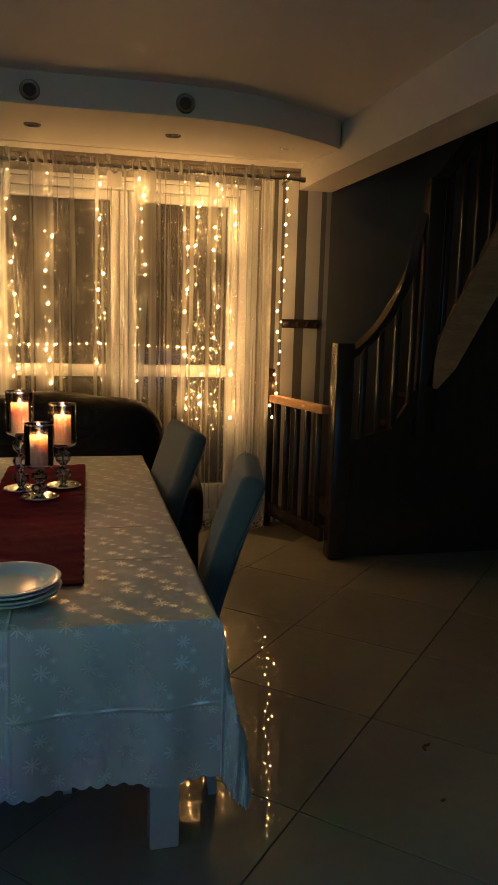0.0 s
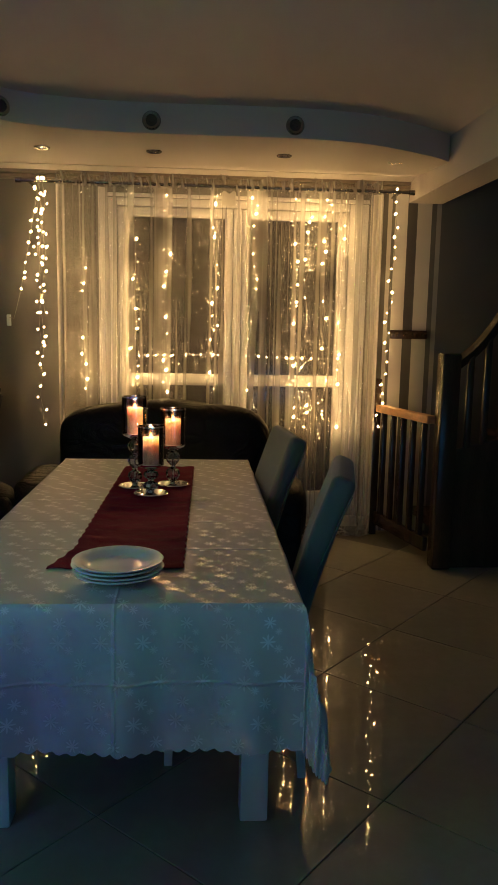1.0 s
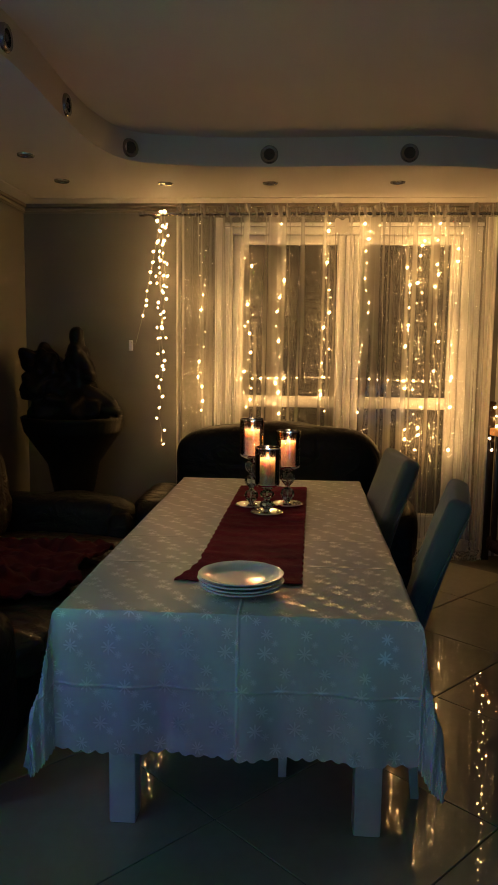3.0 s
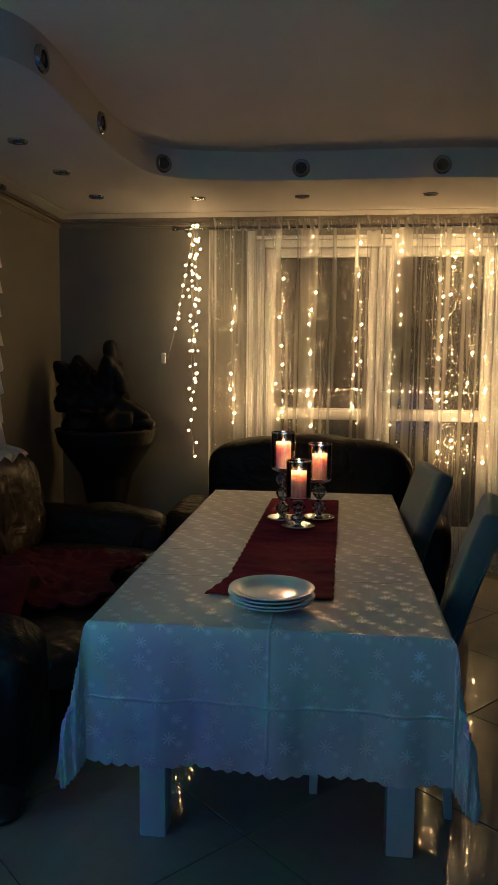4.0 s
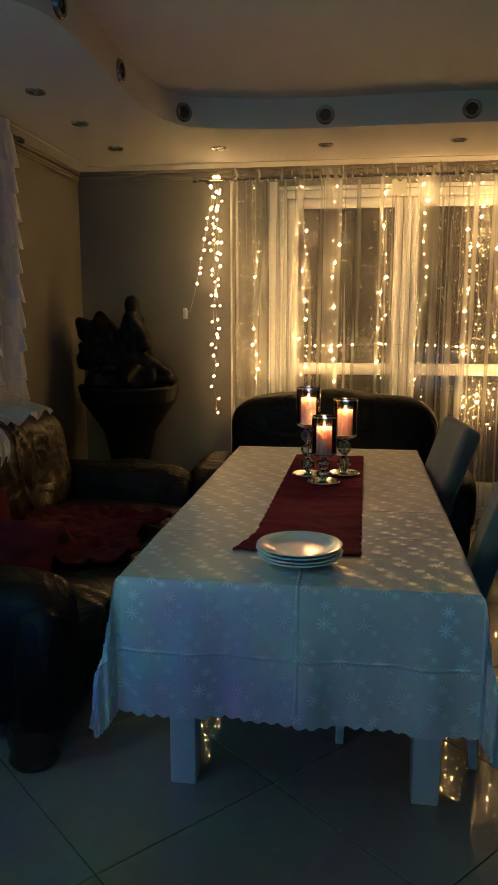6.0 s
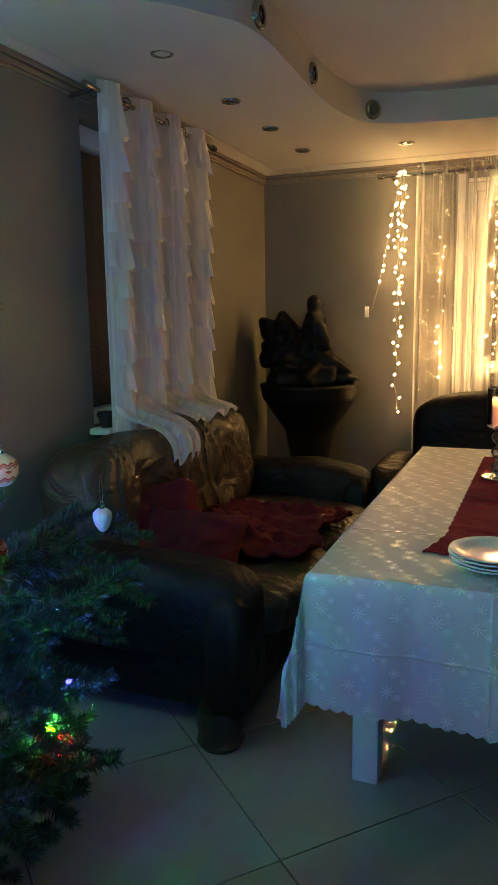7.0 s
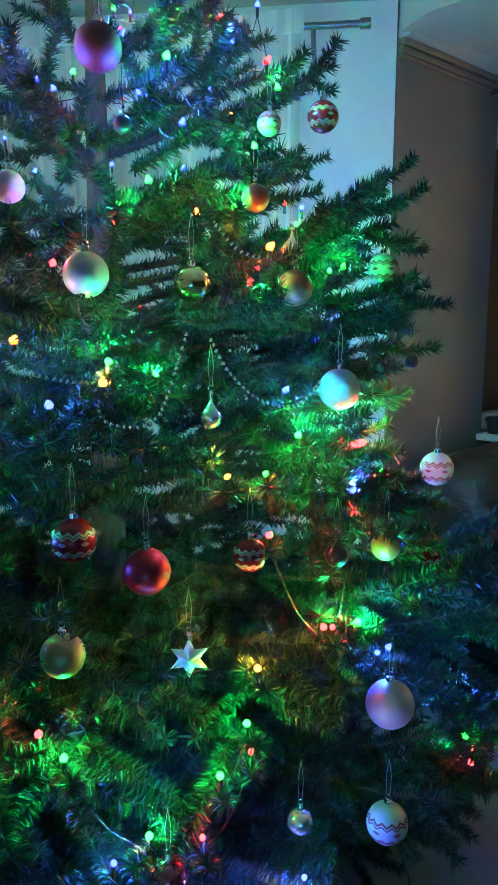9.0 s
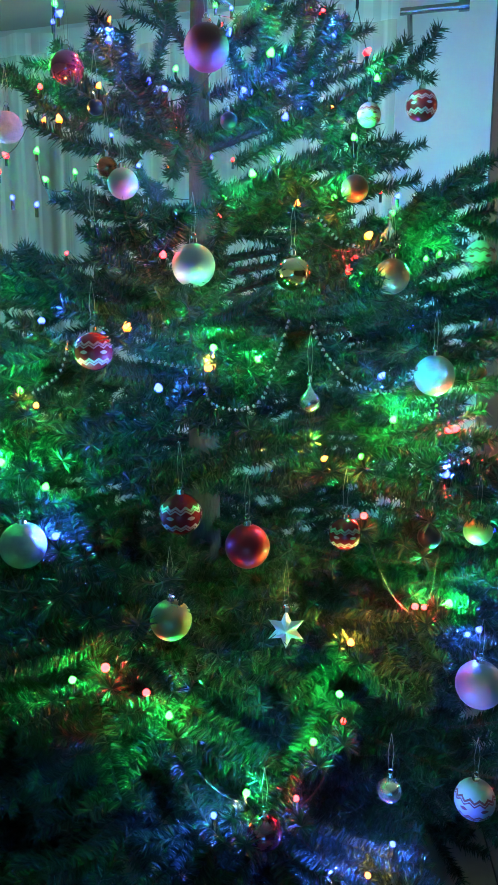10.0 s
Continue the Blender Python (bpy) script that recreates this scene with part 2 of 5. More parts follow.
M = dict(
    white_wall=surface("white_wall_paint", (0.74, 0.74, 0.72), 0.75, grain=120, vary=0.04, bump=0.12),
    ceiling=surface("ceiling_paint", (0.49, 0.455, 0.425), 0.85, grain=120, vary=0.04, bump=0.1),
    taupe=surface("taupe_wall_paint", (0.178, 0.16, 0.14), 0.6, grain=110, vary=0.08, bump=0.2),
    # one dark grey for all walls and the ceiling on the stair side
    dark_wall=surface("dark_grey_stair_side", (0.11, 0.105, 0.10), 0.65, grain=110, vary=0.08, bump=0.2),
    stripes=striped_paper("striped_wallpaper"),
    cornice=surface("cornice_wood", (0.22, 0.18, 0.14), 0.45, grain=60, vary=0.15, bump=0.1, stretch=(1, 1, 6)),
    tile=surface("polished_tile", (0.30, 0.28, 0.25), 0.018, grain=18, vary=0.10, bump=0.0, coarse=2.0, random_tint=0.06, spec=0.35),
    grout=surface("tile_grout", (0.08, 0.075, 0.07), 0.9, grain=90),
    win_frame=surface("white_window_plastic", (0.78, 0.77, 0.74), 0.3, grain=200, vary=0.03, bump=0.03),
    dark_wood=surface("dark_stained_wood", (0.045, 0.028, 0.02), 0.24, grain=30, vary=0.35, bump=0.12, stretch=(6, 6, 0.6)),
    # brown raised to stand in for warm light missing on the stringer
    brown_wood=surface("warm_lit_brown_wood", (0.6, 0.29, 0.14), 0.45, grain=22, vary=0.35, bump=0.2, stretch=(1, 6, 6)),
    net=sheer("white_net_curtain", (0.86, 0.83, 0.77), 0.71),
    net_gather=sheer("gathered_net_curtain", (0.86, 0.83, 0.77), 0.36),
    lace=sheer("curtain_lace", (0.8, 0.77, 0.7), 0.4, lace=True),
    voile=sheer("ruffled_voile", (0.9, 0.88, 0.88), 0.05),
    steel=surface("brushed_steel", (0.3, 0.29, 0.28), 0.25, 1.0, grain=200, vary=0.05, bump=0.03),
    chrome=surface("polished_chrome", (0.8, 0.8, 0.82), 0.06, 1.0, grain=60, vary=0.02, bump=0.01),
    black=surface("black_plastic", (0.015, 0.015, 0.016), 0.35, grain=120),
    lens=surface("dark_lens", (0.05, 0.05, 0.05), 0.12, grain=60),
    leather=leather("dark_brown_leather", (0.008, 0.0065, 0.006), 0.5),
    # sofa cushions: lighter and glossier brown than its body and arms
    tan=leather("lighter_brown_leather", (0.055, 0.033, 0.019), 0.33, 0.5),
    fabric=surface("blue_grey_upholstery", (0.07, 0.092, 0.105), 0.85, grain=350, vary=0.12, bump=0.35, sheen=0.3),
    white_lacquer=surface("white_lacquer", (0.7, 0.7, 0.7), 0.3, grain=60, vary=0.04, bump=0.04),
    cloth=snowflake_cloth("snowflake_tablecloth"),
    runner=surface("red_woven_runner", (0.17, 0.004, 0.028), 0.85, grain=160, vary=0.3, bump=0.5, coarse=8, stretch=(0.5, 3, 1), spec=0.12),
    porcelain=surface("white_porcelain", (0.78, 0.78, 0.77), 0.12, grain=40, vary=0.03, bump=0.01),
    red_fabric=surface("dark_red_throw", (0.095, 0.007, 0.012), 0.9, grain=220, vary=0.3, bump=0.5, spec=0.2),
    wax=wax_material(),
    crystal=glassy("crystal", (0.86, 0.88, 0.92), 0.02, 1.7, 0.2),
    cup_glass=glassy("smoked_glass", (0.74, 0.66, 0.64), 0.02, 1.5, 0.6),
    pane=glassy("window_pane", (0.8, 0.82, 0.84), 0.01, 1.25, 1.0),
    side_pane=glassy("side_window_pane", (0.8, 0.82, 0.84), 0.01, 2.0, 0.8),
    flame=glow("candle_flame", (1.0, 0.5, 0.16), 18.0),
    bronze_cast=surface("dark_bronze", (0.007, 0.006, 0.0055), 0.5, 0.0, spec=0.2, grain=40, vary=0.3, bump=0.4),
    bulb=glow("warm_led", (1.0, 0.72, 0.34), 48.0),
    wire=surface("clear_wire", (0.3, 0.28, 0.22), 0.4),
    green_wire=surface("dark_green_wire", (0.01, 0.02, 0.012), 0.5),
    bark=surface("fir_bark", (0.09, 0.065, 0.05), 0.9, grain=60, vary=0.35, bump=0.8, stretch=(3, 3, 1)),
    night=surface("night_garden", (0.02, 0.02, 0.024), 0.9),
)


def needle_material():
    m = bpy.data.materials.new("fir_needles")
    m.use_nodes = True
    nt = m.node_tree
    b = nt.nodes["Principled BSDF"]
    geo = nt.nodes.new("ShaderNodeNewGeometry")
    ramp = nt.nodes.new("ShaderNodeValToRGB")
    ramp.color_ramp.elements[0].color = (0.011, 0.034, 0.020, 1)
    ramp.color_ramp.elements[1].color = (0.032, 0.08, 0.044, 1)
    nt.links.new(geo.outputs["Random Per Island"], ramp.inputs[0])
    nt.links.new(ramp.outputs[0], b.inputs["Base Color"])
    b.inputs["Roughness"].default_value = 0.45
    b.inputs["Specular IOR Level"].default_value = 0.3
    return m


M["needles"] = needle_material()

# ---- mesh helpers ----


def finish(name, bm, mat, parent=None, label="", smooth=True, angle=0.7):
    me = bpy.data.meshes.new(name)
    bm.normal_update()
    if smooth:
        for f in bm.faces:
            f.smooth = True
        for e in bm.edges:
            if len(e.link_faces) == 2 and e.calc_face_angle(0) > angle:
                e.smooth = False
    bm.to_mesh(me)
    bm.free()
    me.materials.append(mat)
    ob = new(name, me)
    if parent:
        ob.parent = parent
    if label:
        ob["label"] = label
    return ob


def part(name, bm, material, parent, label=""):
    return finish(name, bm, material, parent, label)


def thing(name, at, label, category, group="", kind="", turn=0.0):
    e = new(name)
    e.empty_display_size = 0.1
    e.matrix_world = pose(*at, 0, 0, turn)
    return tagged(e, label, category, group, kind)


def box(size, at=(0, 0, 0), bevel=0.0, segs=2, bm=None, m=None):
    bm = bm or bmesh.new()
    r = bmesh.ops.create_cube(bm, size=1.0, matrix=(m or Matrix()) @ Matrix.Translation(at) @ Matrix.Diagonal((*size, 1)))
    if bevel:
        es = list({e for v in r["verts"] for e in v.link_edges})
        bmesh.ops.bevel(bm, geom=es, offset=bevel, segments=segs, profile=0.5, affect="EDGES")
    return bm


def slab(p0, p1, bevel=0.0, bm=None):
    """A box between two corners."""
    return box([abs(b - a) for a, b in zip(p0, p1)], [(a + b) / 2 for a, b in zip(p0, p1)], bevel, 2, bm)


def lathe(profile, segs=24, bm=None, at=(0, 0, 0)):
    """A turned form: profile of (radius, height)."""
    bm = bm or bmesh.new()
    rings = []
    for r, z in profile:
        if r < 1e-5:
            rings.append([bm.verts.new((at[0], at[1], at[2] + z))])
        else:
            rings.append([bm.verts.new((at[0] + r * math.cos(a), at[1] + r * math.sin(a), at[2] + z))
                          for a in (2 * math.pi * k / segs for k in range(segs))])
    for a, b in zip(rings, rings[1:]):
        for k in range(segs):
            j = (k + 1) % segs
            if len(a) == 1 and len(b) > 1:
                bm.faces.new((a[0], b[j], b[k]))
            elif len(b) == 1 and len(a) > 1:
                bm.faces.new((a[k], a[j], b[0]))
            elif len(a) > 1:
                bm.faces.new((a[k], a[j], b[j], b[k]))
    bmesh.ops.recalc_face_normals(bm, faces=bm.faces)
    return bm


def tube(points, radius, segs=8, bm=None, taper=1.0):
    bm = bm or bmesh.new()
    pts = [Vector(p) for p in points]
    rings = []
    up = Vector((0.13, 0.21, 0.97))
    for i, p in enumerate(pts):
        d = (pts[min(i + 1, len(pts) - 1)] - pts[max(i - 1, 0)]).normalized()
        a = d.cross(up)
        a = (a if a.length > 1e-3 else d.cross(Vector((1, 0, 0)))).normalized()
        b = d.cross(a)
        r = radius * (1 + (taper - 1) * i / max(1, len(pts) - 1))
        rings.append([bm.verts.new(p + r * (math.cos(t) * a + math.sin(t) * b)) for t in (2 * math.pi * k / segs for k in range(segs))])
    for a, b in zip(rings, rings[1:]):
        for k in range(segs):
            j = (k + 1) % segs
            bm.faces.new((a[k], b[k], b[j], a[j]))
    bm.faces.new(rings[0])
    bm.faces.new(rings[-1][::-1])
    bmesh.ops.recalc_face_normals(bm, faces=bm.faces)
    return bm


def sheet(fn, nu, nv, thick=0.0, uv=None):
    """A surface fn(u, v), u and v from 0 to 1."""
    bm = bmesh.new()
    grid = [[bm.verts.new(fn(i / nu, j / nv)) for j in range(nv + 1)] for i in range(nu + 1)]
    layer = bm.loops.layers.uv.new("UVMap") if uv else None
    for i in range(nu):
        for j in range(nv):
            f = bm.faces.new((grid[i][j], grid[i + 1][j], grid[i + 1][j + 1], grid[i][j + 1]))
            if uv:
                for loop, (a, b) in zip(f.loops, ((i, j), (i + 1, j), (i + 1, j + 1), (i, j + 1))):
                    loop[layer].uv = uv(a / nu, b / nv)
    if thick:
        bm.normal_update()
        bmesh.ops.solidify(bm, geom=bm.faces[:], thickness=thick)
    return bm


def puff(size, at, power=3.2, wrinkle=0.012, seed=0, n=26, freq=5.0, tufts=(), m=None, pleat=None):
    """A stuffed cushion: a soft rounded block with folds, drawn in round its tufts."""
    bm = bmesh.new()
    rx, ry, rz = (s / 2 for s in size)

    def sp(c, p):
        return math.copysign(abs(c) ** (2 / p), c)

    rows = []
    for i in range(n + 1):
        la = -math.pi / 2 + math.pi * i / n
        if i in (0, n):
            rows.append([bm.verts.new((0, 0, rz * math.copysign(1, la)))])
            continue
        rows.append([bm.verts.new((rx * sp(math.cos(la), power) * sp(math.cos(lo), power), ry * sp(math.cos(la), power) * sp(math.sin(lo), power),
                                   rz * sp(math.sin(la), power))) for lo in (2 * math.pi * k / (2 * n) for k in range(2 * n))])
    for a, b in zip(rows, rows[1:]):
        for k in range(2 * n):
            j = (k + 1) % (2 * n)
            if len(a) == 1:
                bm.faces.new((a[0], b[j], b[k]))
            elif len(b) == 1:
                bm.faces.new((a[k], a[j], b[0]))
            else:
                bm.faces.new((a[k], a[j], b[j], b[k]))
    for v in bm.verts:
        c = v.co.copy()
        d = c.normalized()
        s = noise.noise(c * freq + Vector((seed * 7.3, seed, 0))) * wrinkle
        for tx, ty, tz, deep, wide in tufts:
            off = c - Vector((tx, ty, tz))
            near = math.exp(-(off.length / wide) ** 2)
            ang = math.atan2(off.z + off.y, off.x + 1e-6)
            s -= deep * near + 0.35 * deep * math.exp(-(off.length / (3.2 * wide)) ** 2) * abs(math.cos(7 * ang + 2 * noise.noise(c * 6)))
        if pleat:
            axis, rate, deep, side = pleat
            s -= deep * abs(math.sin(rate * c[axis] + 2.5 * noise.noise(c * 7))) ** 0.6 * max(0.0, d[side])
        v.co = c + d * s
    bmesh.ops.recalc_face_normals(bm, faces=bm.faces)
    bmesh.ops.transform(bm, matrix=Matrix.Translation(at) @ (m or Matrix()), verts=bm.verts)
    return bm


def spline(points, n):
    """A smooth line through points, n steps a span."""
    pts = [Vector(p) for p in points]
    out = []
    for i in range(len(pts) - 1):
        a, b, c, d = pts[max(i - 1, 0)], pts[i], pts[i + 1], pts[min(i + 2, len(pts) - 1)]
        for k in range(n):
            t = k / n
            out.append(0.5 * ((2 * b) + (c - a) * t + (2 * a - 5 * b + 4 * c - d) * t * t + (3 * b - a - 3 * c + d) * t ** 3))
    return out + [pts[-1]]


def flat_prism(outline, z0, z1, bm=None):
    bm = bm or bmesh.new()
    lo = [bm.verts.new((x, y, z0)) for x, y in outline]
    hi = [bm.verts.new((x, y, z1)) for x, y in outline]
    bm.faces.new(lo[::-1])
    bm.faces.new(hi)
    for i in range(len(lo)):
        j = (i + 1) % len(lo)
        bm.faces.new((lo[i], lo[j], hi[j], hi[i]))
    bmesh.ops.recalc_face_normals(bm, faces=bm.faces)
    return bm

# ---- large structure ----
EDGE_Z, SOFFIT_Z, CEIL_Z = 2.40, 2.447, 2.55  # lowered border: at its wavy edge, at the walls; the ceiling
INNER = [(1.64, 2.67), (1.467, 2.54), (1.1, 2.35), (0.69, 2.286), (-0.05, 2.295), (-0.45, 2.26), (-0.773, 2.142), (-0.875, 1.85), (-0.893, 1.47),
         (-0.883, 0.78), (-0.99, 0.53), (-1.14, 0.36), (-1.38, 0.24), (-1.58, 0.21), (-1.74, 0.27)]
DIAG = Matrix.Translation((-1.83, 0.36, 0)) @ Matrix.Rotation(math.atan2(-0.64, -0.77), 4, "Z")


def structure(name, bm, mat, label, category, m=None, smooth=False):
    ob = finish(name, bm, mat, smooth=smooth)
    if m:
        ob.matrix_world = m
    return tagged(ob, label, category, kind="structure")


def holed(x0, x1, z0, z1, hx0, hx1, hz0, hz1, y0, y1):
    """A wall along x with one opening."""
    bm = slab((x0, y0, z0), (hx0, y1, z1))
    slab((hx1, y0, z0), (x1, y1, z1), bm=bm)
    if hz0 > z0:
        slab((hx0, y0, z0), (hx1, y1, hz0), bm=bm)
    slab((hx0, y0, hz1), (hx1, y1, z1), bm=bm)
    return bm


structure("wall_north", holed(-1.98, 1.36, 0, 2.62, -0.41, 1.347, 0.03, 2.27, 3.4, 3.6), M["taupe"], "taupe painted wall round the balcony window", "wall")
structure("wall_stripes", slab((1.36, 3.4, 0), (1.85, 3.6, 2.62)), M["stripes"], "cream and dark striped wallpapered wall strip", "wall")
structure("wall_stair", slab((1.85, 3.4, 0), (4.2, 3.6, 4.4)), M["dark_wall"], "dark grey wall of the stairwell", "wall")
TURN_L = Matrix.Translation((-1.83, 0, 0)) @ Matrix.Rotation(math.pi / 2, 4, "Z")
structure("wall_west", holed(0.37, 3.4, 0, 2.62, 1.07, 2.06, 0.93, 2.29, 0.0, 0.18), M["taupe"], "taupe painted side wall with a window", "wall", TURN_L)
structure("wall_diagonal", holed(0.0, 4.2, 0, 2.62, 0.75, 1.95, 0.9, 2.2, -0.2, 0.0), M["white_wall"], "white painted slanting wall behind the tree", "wall", DIAG)
structure("wall_south", slab((-5.2, -4.7, 0), (4.2, -4.5, 2.62)), M["white_wall"], "white painted wall", "wall")
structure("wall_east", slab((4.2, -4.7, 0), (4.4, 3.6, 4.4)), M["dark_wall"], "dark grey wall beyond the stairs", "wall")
structure("wall_far_west", slab((-5.4, -4.7, 0), (-5.2, -2.3, 2.62)), M["white_wall"], "white painted wall", "wall")
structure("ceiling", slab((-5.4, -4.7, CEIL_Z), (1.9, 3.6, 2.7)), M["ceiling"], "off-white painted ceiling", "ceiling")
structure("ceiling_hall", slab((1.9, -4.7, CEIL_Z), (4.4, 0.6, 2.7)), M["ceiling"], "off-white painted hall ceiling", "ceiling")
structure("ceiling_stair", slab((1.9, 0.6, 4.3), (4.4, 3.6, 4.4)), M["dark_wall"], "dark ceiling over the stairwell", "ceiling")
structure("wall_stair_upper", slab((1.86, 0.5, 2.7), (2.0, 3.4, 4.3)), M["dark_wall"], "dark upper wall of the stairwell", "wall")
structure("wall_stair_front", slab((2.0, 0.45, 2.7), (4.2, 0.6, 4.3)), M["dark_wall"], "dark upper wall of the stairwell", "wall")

inner = [(p.x, p.y) for p in spline([(x, y, 0) for x, y in INNER], 8)]
half = min(range(len(inner)), key=lambda k: math.hypot(inner[k][0] + 0.773, inner[k][1] - 2.142))
bm = bmesh.new()
rows = []
for k, (x, y) in enumerate(inner):
    if k <= half:
        at_wall = (1.64 - 3.47 * k / half, 3.4)
    else:
        at_wall = (-1.83, 3.4 - 3.03 * (k - half) / (len(inner) - 1 - half))
    rows.append([bm.verts.new(p) for p in ((x, y, CEIL_Z + 0.01), (x, y, EDGE_Z), (*at_wall, SOFFIT_Z), (*at_wall, CEIL_Z + 0.01))])
for a, b in zip(rows, rows[1:]):
    for k in range(4):
        bm.faces.new((a[k], b[k], b[(k + 1) % 4], a[(k + 1) % 4]))
bm.faces.new(rows[0])
bm.faces.new(rows[-1][::-1])
bmesh.ops.recalc_face_normals(bm, faces=bm.faces)
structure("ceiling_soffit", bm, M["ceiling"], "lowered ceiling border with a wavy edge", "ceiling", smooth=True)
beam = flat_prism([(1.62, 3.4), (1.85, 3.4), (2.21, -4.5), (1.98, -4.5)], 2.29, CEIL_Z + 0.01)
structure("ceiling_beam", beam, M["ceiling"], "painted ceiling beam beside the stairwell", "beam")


def moulding(name, runs, m=None):
    """Stepped dark cornice under a pale cove."""
    bm = bmesh.new()
    for x0, x1 in runs:
        for z0, z1, d in ((2.362, 2.375, 0.012), (2.375, 2.397, 0.02), (2.401, 2.423, 0.03)):
            slab((x0, -d, z0), (x1, 0.01, z1), 0.003, bm=bm)
    structure(name, bm, M["cornice"], "dark stepped wooden cornice", "trim", m)
    cove = bmesh.new()
    for x0, x1 in runs:
        ends = [[cove.verts.new((x, y, z)) for y, z in ((0.01, 2.423), (-0.034, 2.423), (-0.12, SOFFIT_Z - 0.01), (-0.12, SOFFIT_Z + 0.005), (0.01, SOFFIT_Z + 0.005))]
                for x in (x0, x1)]
        for k in range(5):
            cove.faces.new((ends[0][k], ends[0][k - 1], ends[1][k - 1], ends[1][k]))
        cove.faces.new(ends[0])
        cove.faces.new(ends[1][::-1])
        bmesh.ops.recalc_face_normals(cove, faces=cove.faces)
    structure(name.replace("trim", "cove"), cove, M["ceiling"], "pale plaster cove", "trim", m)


moulding("trim_north", [(-1.83, 1.62)], Matrix.Translation((0, 3.4, 0)))
moulding("trim_west", [(0.37, 3.4)], TURN_L)
bm = slab((-1.79, 3.385, 0.0), (-0.42, 3.4, 0.08), 0.003)
structure("baseboard", bm, M["cornice"], "dark wooden skirting board", "trim")

# balcony window: fixed frame and two leaves


def leaf(x0, x1, wl, wr, y, z0, z1, bar, parent):
    """One glazed leaf between x0 and x1 with stiles wl and wr wide."""
    for a, b in (((x0, z0), (x0 + wl, z1)), ((x1 - wr, z0), (x1, z1)), ((x0 + wl, z1 - 0.06), (x1 - wr, z1)), ((x0 + wl, z0), (x1 - wr, z0 + 0.2)),
                 ((x0 + wl, bar), (x1 - wr, bar + 0.078))):
        part("window_frame", slab((a[0], y, a[1]), (b[0], y + 0.06, b[1]), 0.008), M["win_frame"], parent)
        bead = slab((a[0] + 0.012, y - 0.008, a[1] + 0.012), (b[0] - 0.012, y, b[1] - 0.012), 0.004)
        part("glazing_bead", bead, M["win_frame"], parent)
    for za, zb in ((z0 + 0.2, bar), (bar + 0.078, z1 - 0.06)):
        p = part("pane", slab((x0 + wl, y + 0.025, za), (x1 - wr, y + 0.031, zb)), M["pane"], parent)
        p.visible_shadow = False


win = thing("window_1", (0, 0, 0), "white plastic double balcony window at night", "window", kind="structure")
for a, b in (((-0.41, 0.03), (-0.35, 2.27)), ((1.219, 0.03), (1.347, 2.27)), ((-0.35, 2.219), (1.219, 2.27)), ((-0.35, 0.03), (1.219, 0.08))):
    part("window_frame", slab((a[0], 3.40, a[1]), (b[0], 3.5, b[1]), 0.006), M["win_frame"], win)
part("mullion", slab((0.431, 3.395, 0.084), (0.484, 3.47, 2.215), 0.008), M["win_frame"], win)
leaf(-0.346, 0.427, 0.073, 0.054, 3.41, 0.084, 2.215, 1.03, win)
leaf(0.488, 1.215, 0.05, 0.07, 3.41, 0.084, 2.215, 1.03, win)
part("window_handle", box((0.025, 0.05, 0.12), (0.45, 3.375, 1.12), 0.008), M["win_frame"], win)
part("architrave", slab((-0.47, 3.385, 0.0), (-0.412, 3.4, 2.33), 0.004), M["win_frame"], win)
part("architrave", slab((-0.412, 3.385, 2.272), (1.349, 3.4, 2.297), 0.004), M["win_frame"], win)
structure("backdrop", slab((-4.5, 6.0, -1), (5, 6.1, 4)), M["night"], "dark night outside", "backdrop")

# side window
win2 = thing("window_2", (0, 0, 0), "white framed side window reflecting the fairy lights", "window", kind="structure")
for y0, y1, z0, z1 in ((1.07, 1.13, 0.93, 2.29), (2.0, 2.06, 0.93, 2.29), (1.13, 2.0, 2.2, 2.29), (1.13, 2.0, 0.93, 1.0), (1.54, 1.59, 1.0, 2.2)):
    part("window_frame", slab((-1.96, y0, z0), (-1.88, y1, z1), 0.006), M["win_frame"], win2)
p = part("pane", slab((-1.925, 1.13, 1.0), (-1.919, 2.0, 2.2)), M["side_pane"], win2)
part("window_sill", slab((-1.95, 1.03, 0.9), (-1.72, 2.1, 0.928), 0.008), M["win_frame"], win2)

# small dark pot with a withered plant on the sill
pot = thing("plant_pot", (-1.78, 1.1, 0.929), "small dark flower pot with drooping leaves on the window sill", "plant pot")
part("pot", lathe([(0.0, 0.0), (0.03, 0.0), (0.04, 0.06), (0.043, 0.062), (0.043, 0.072), (0.036, 0.072), (0.034, 0.055), (0.0, 0.055)], 20), M["black"], pot)
for k in range(6):
    a = k * 1.05
    c, sn = math.cos(a), math.sin(a)
    part("leaf", sheet(lambda u, v: (0.055 * u * c - 0.012 * (v - 0.5) * 4 * u * (1 - u) * sn, 0.055 * u * sn + 0.012 * (v - 0.5) * 4 * u * (1 - u) * c,
                                     0.056 + 0.07 * u - 0.075 * u * u), 8, 3, 0.001), M["green_wire"], pot)

# window behind the tree
win3 = thing("window_3", (0, 0, 0), "white framed window behind the tree", "window", kind="structure")
win3.matrix_world = DIAG
for x0, x1, z0, z1 in ((0.75, 0.82, 0.9, 2.2), (1.88, 1.95, 0.9, 2.2), (0.82, 1.88, 2.12, 2.2), (0.82, 1.88, 0.9, 0.98), (1.32, 1.38, 0.98, 2.12)):
    part("window_frame", slab((x0, -0.12, z0), (x1, -0.05, z1), 0.006), M["win_frame"], win3)
part("pane", slab((0.82, -0.09, 0.98), (1.88, -0.084, 2.12)), M["pane"], win3)
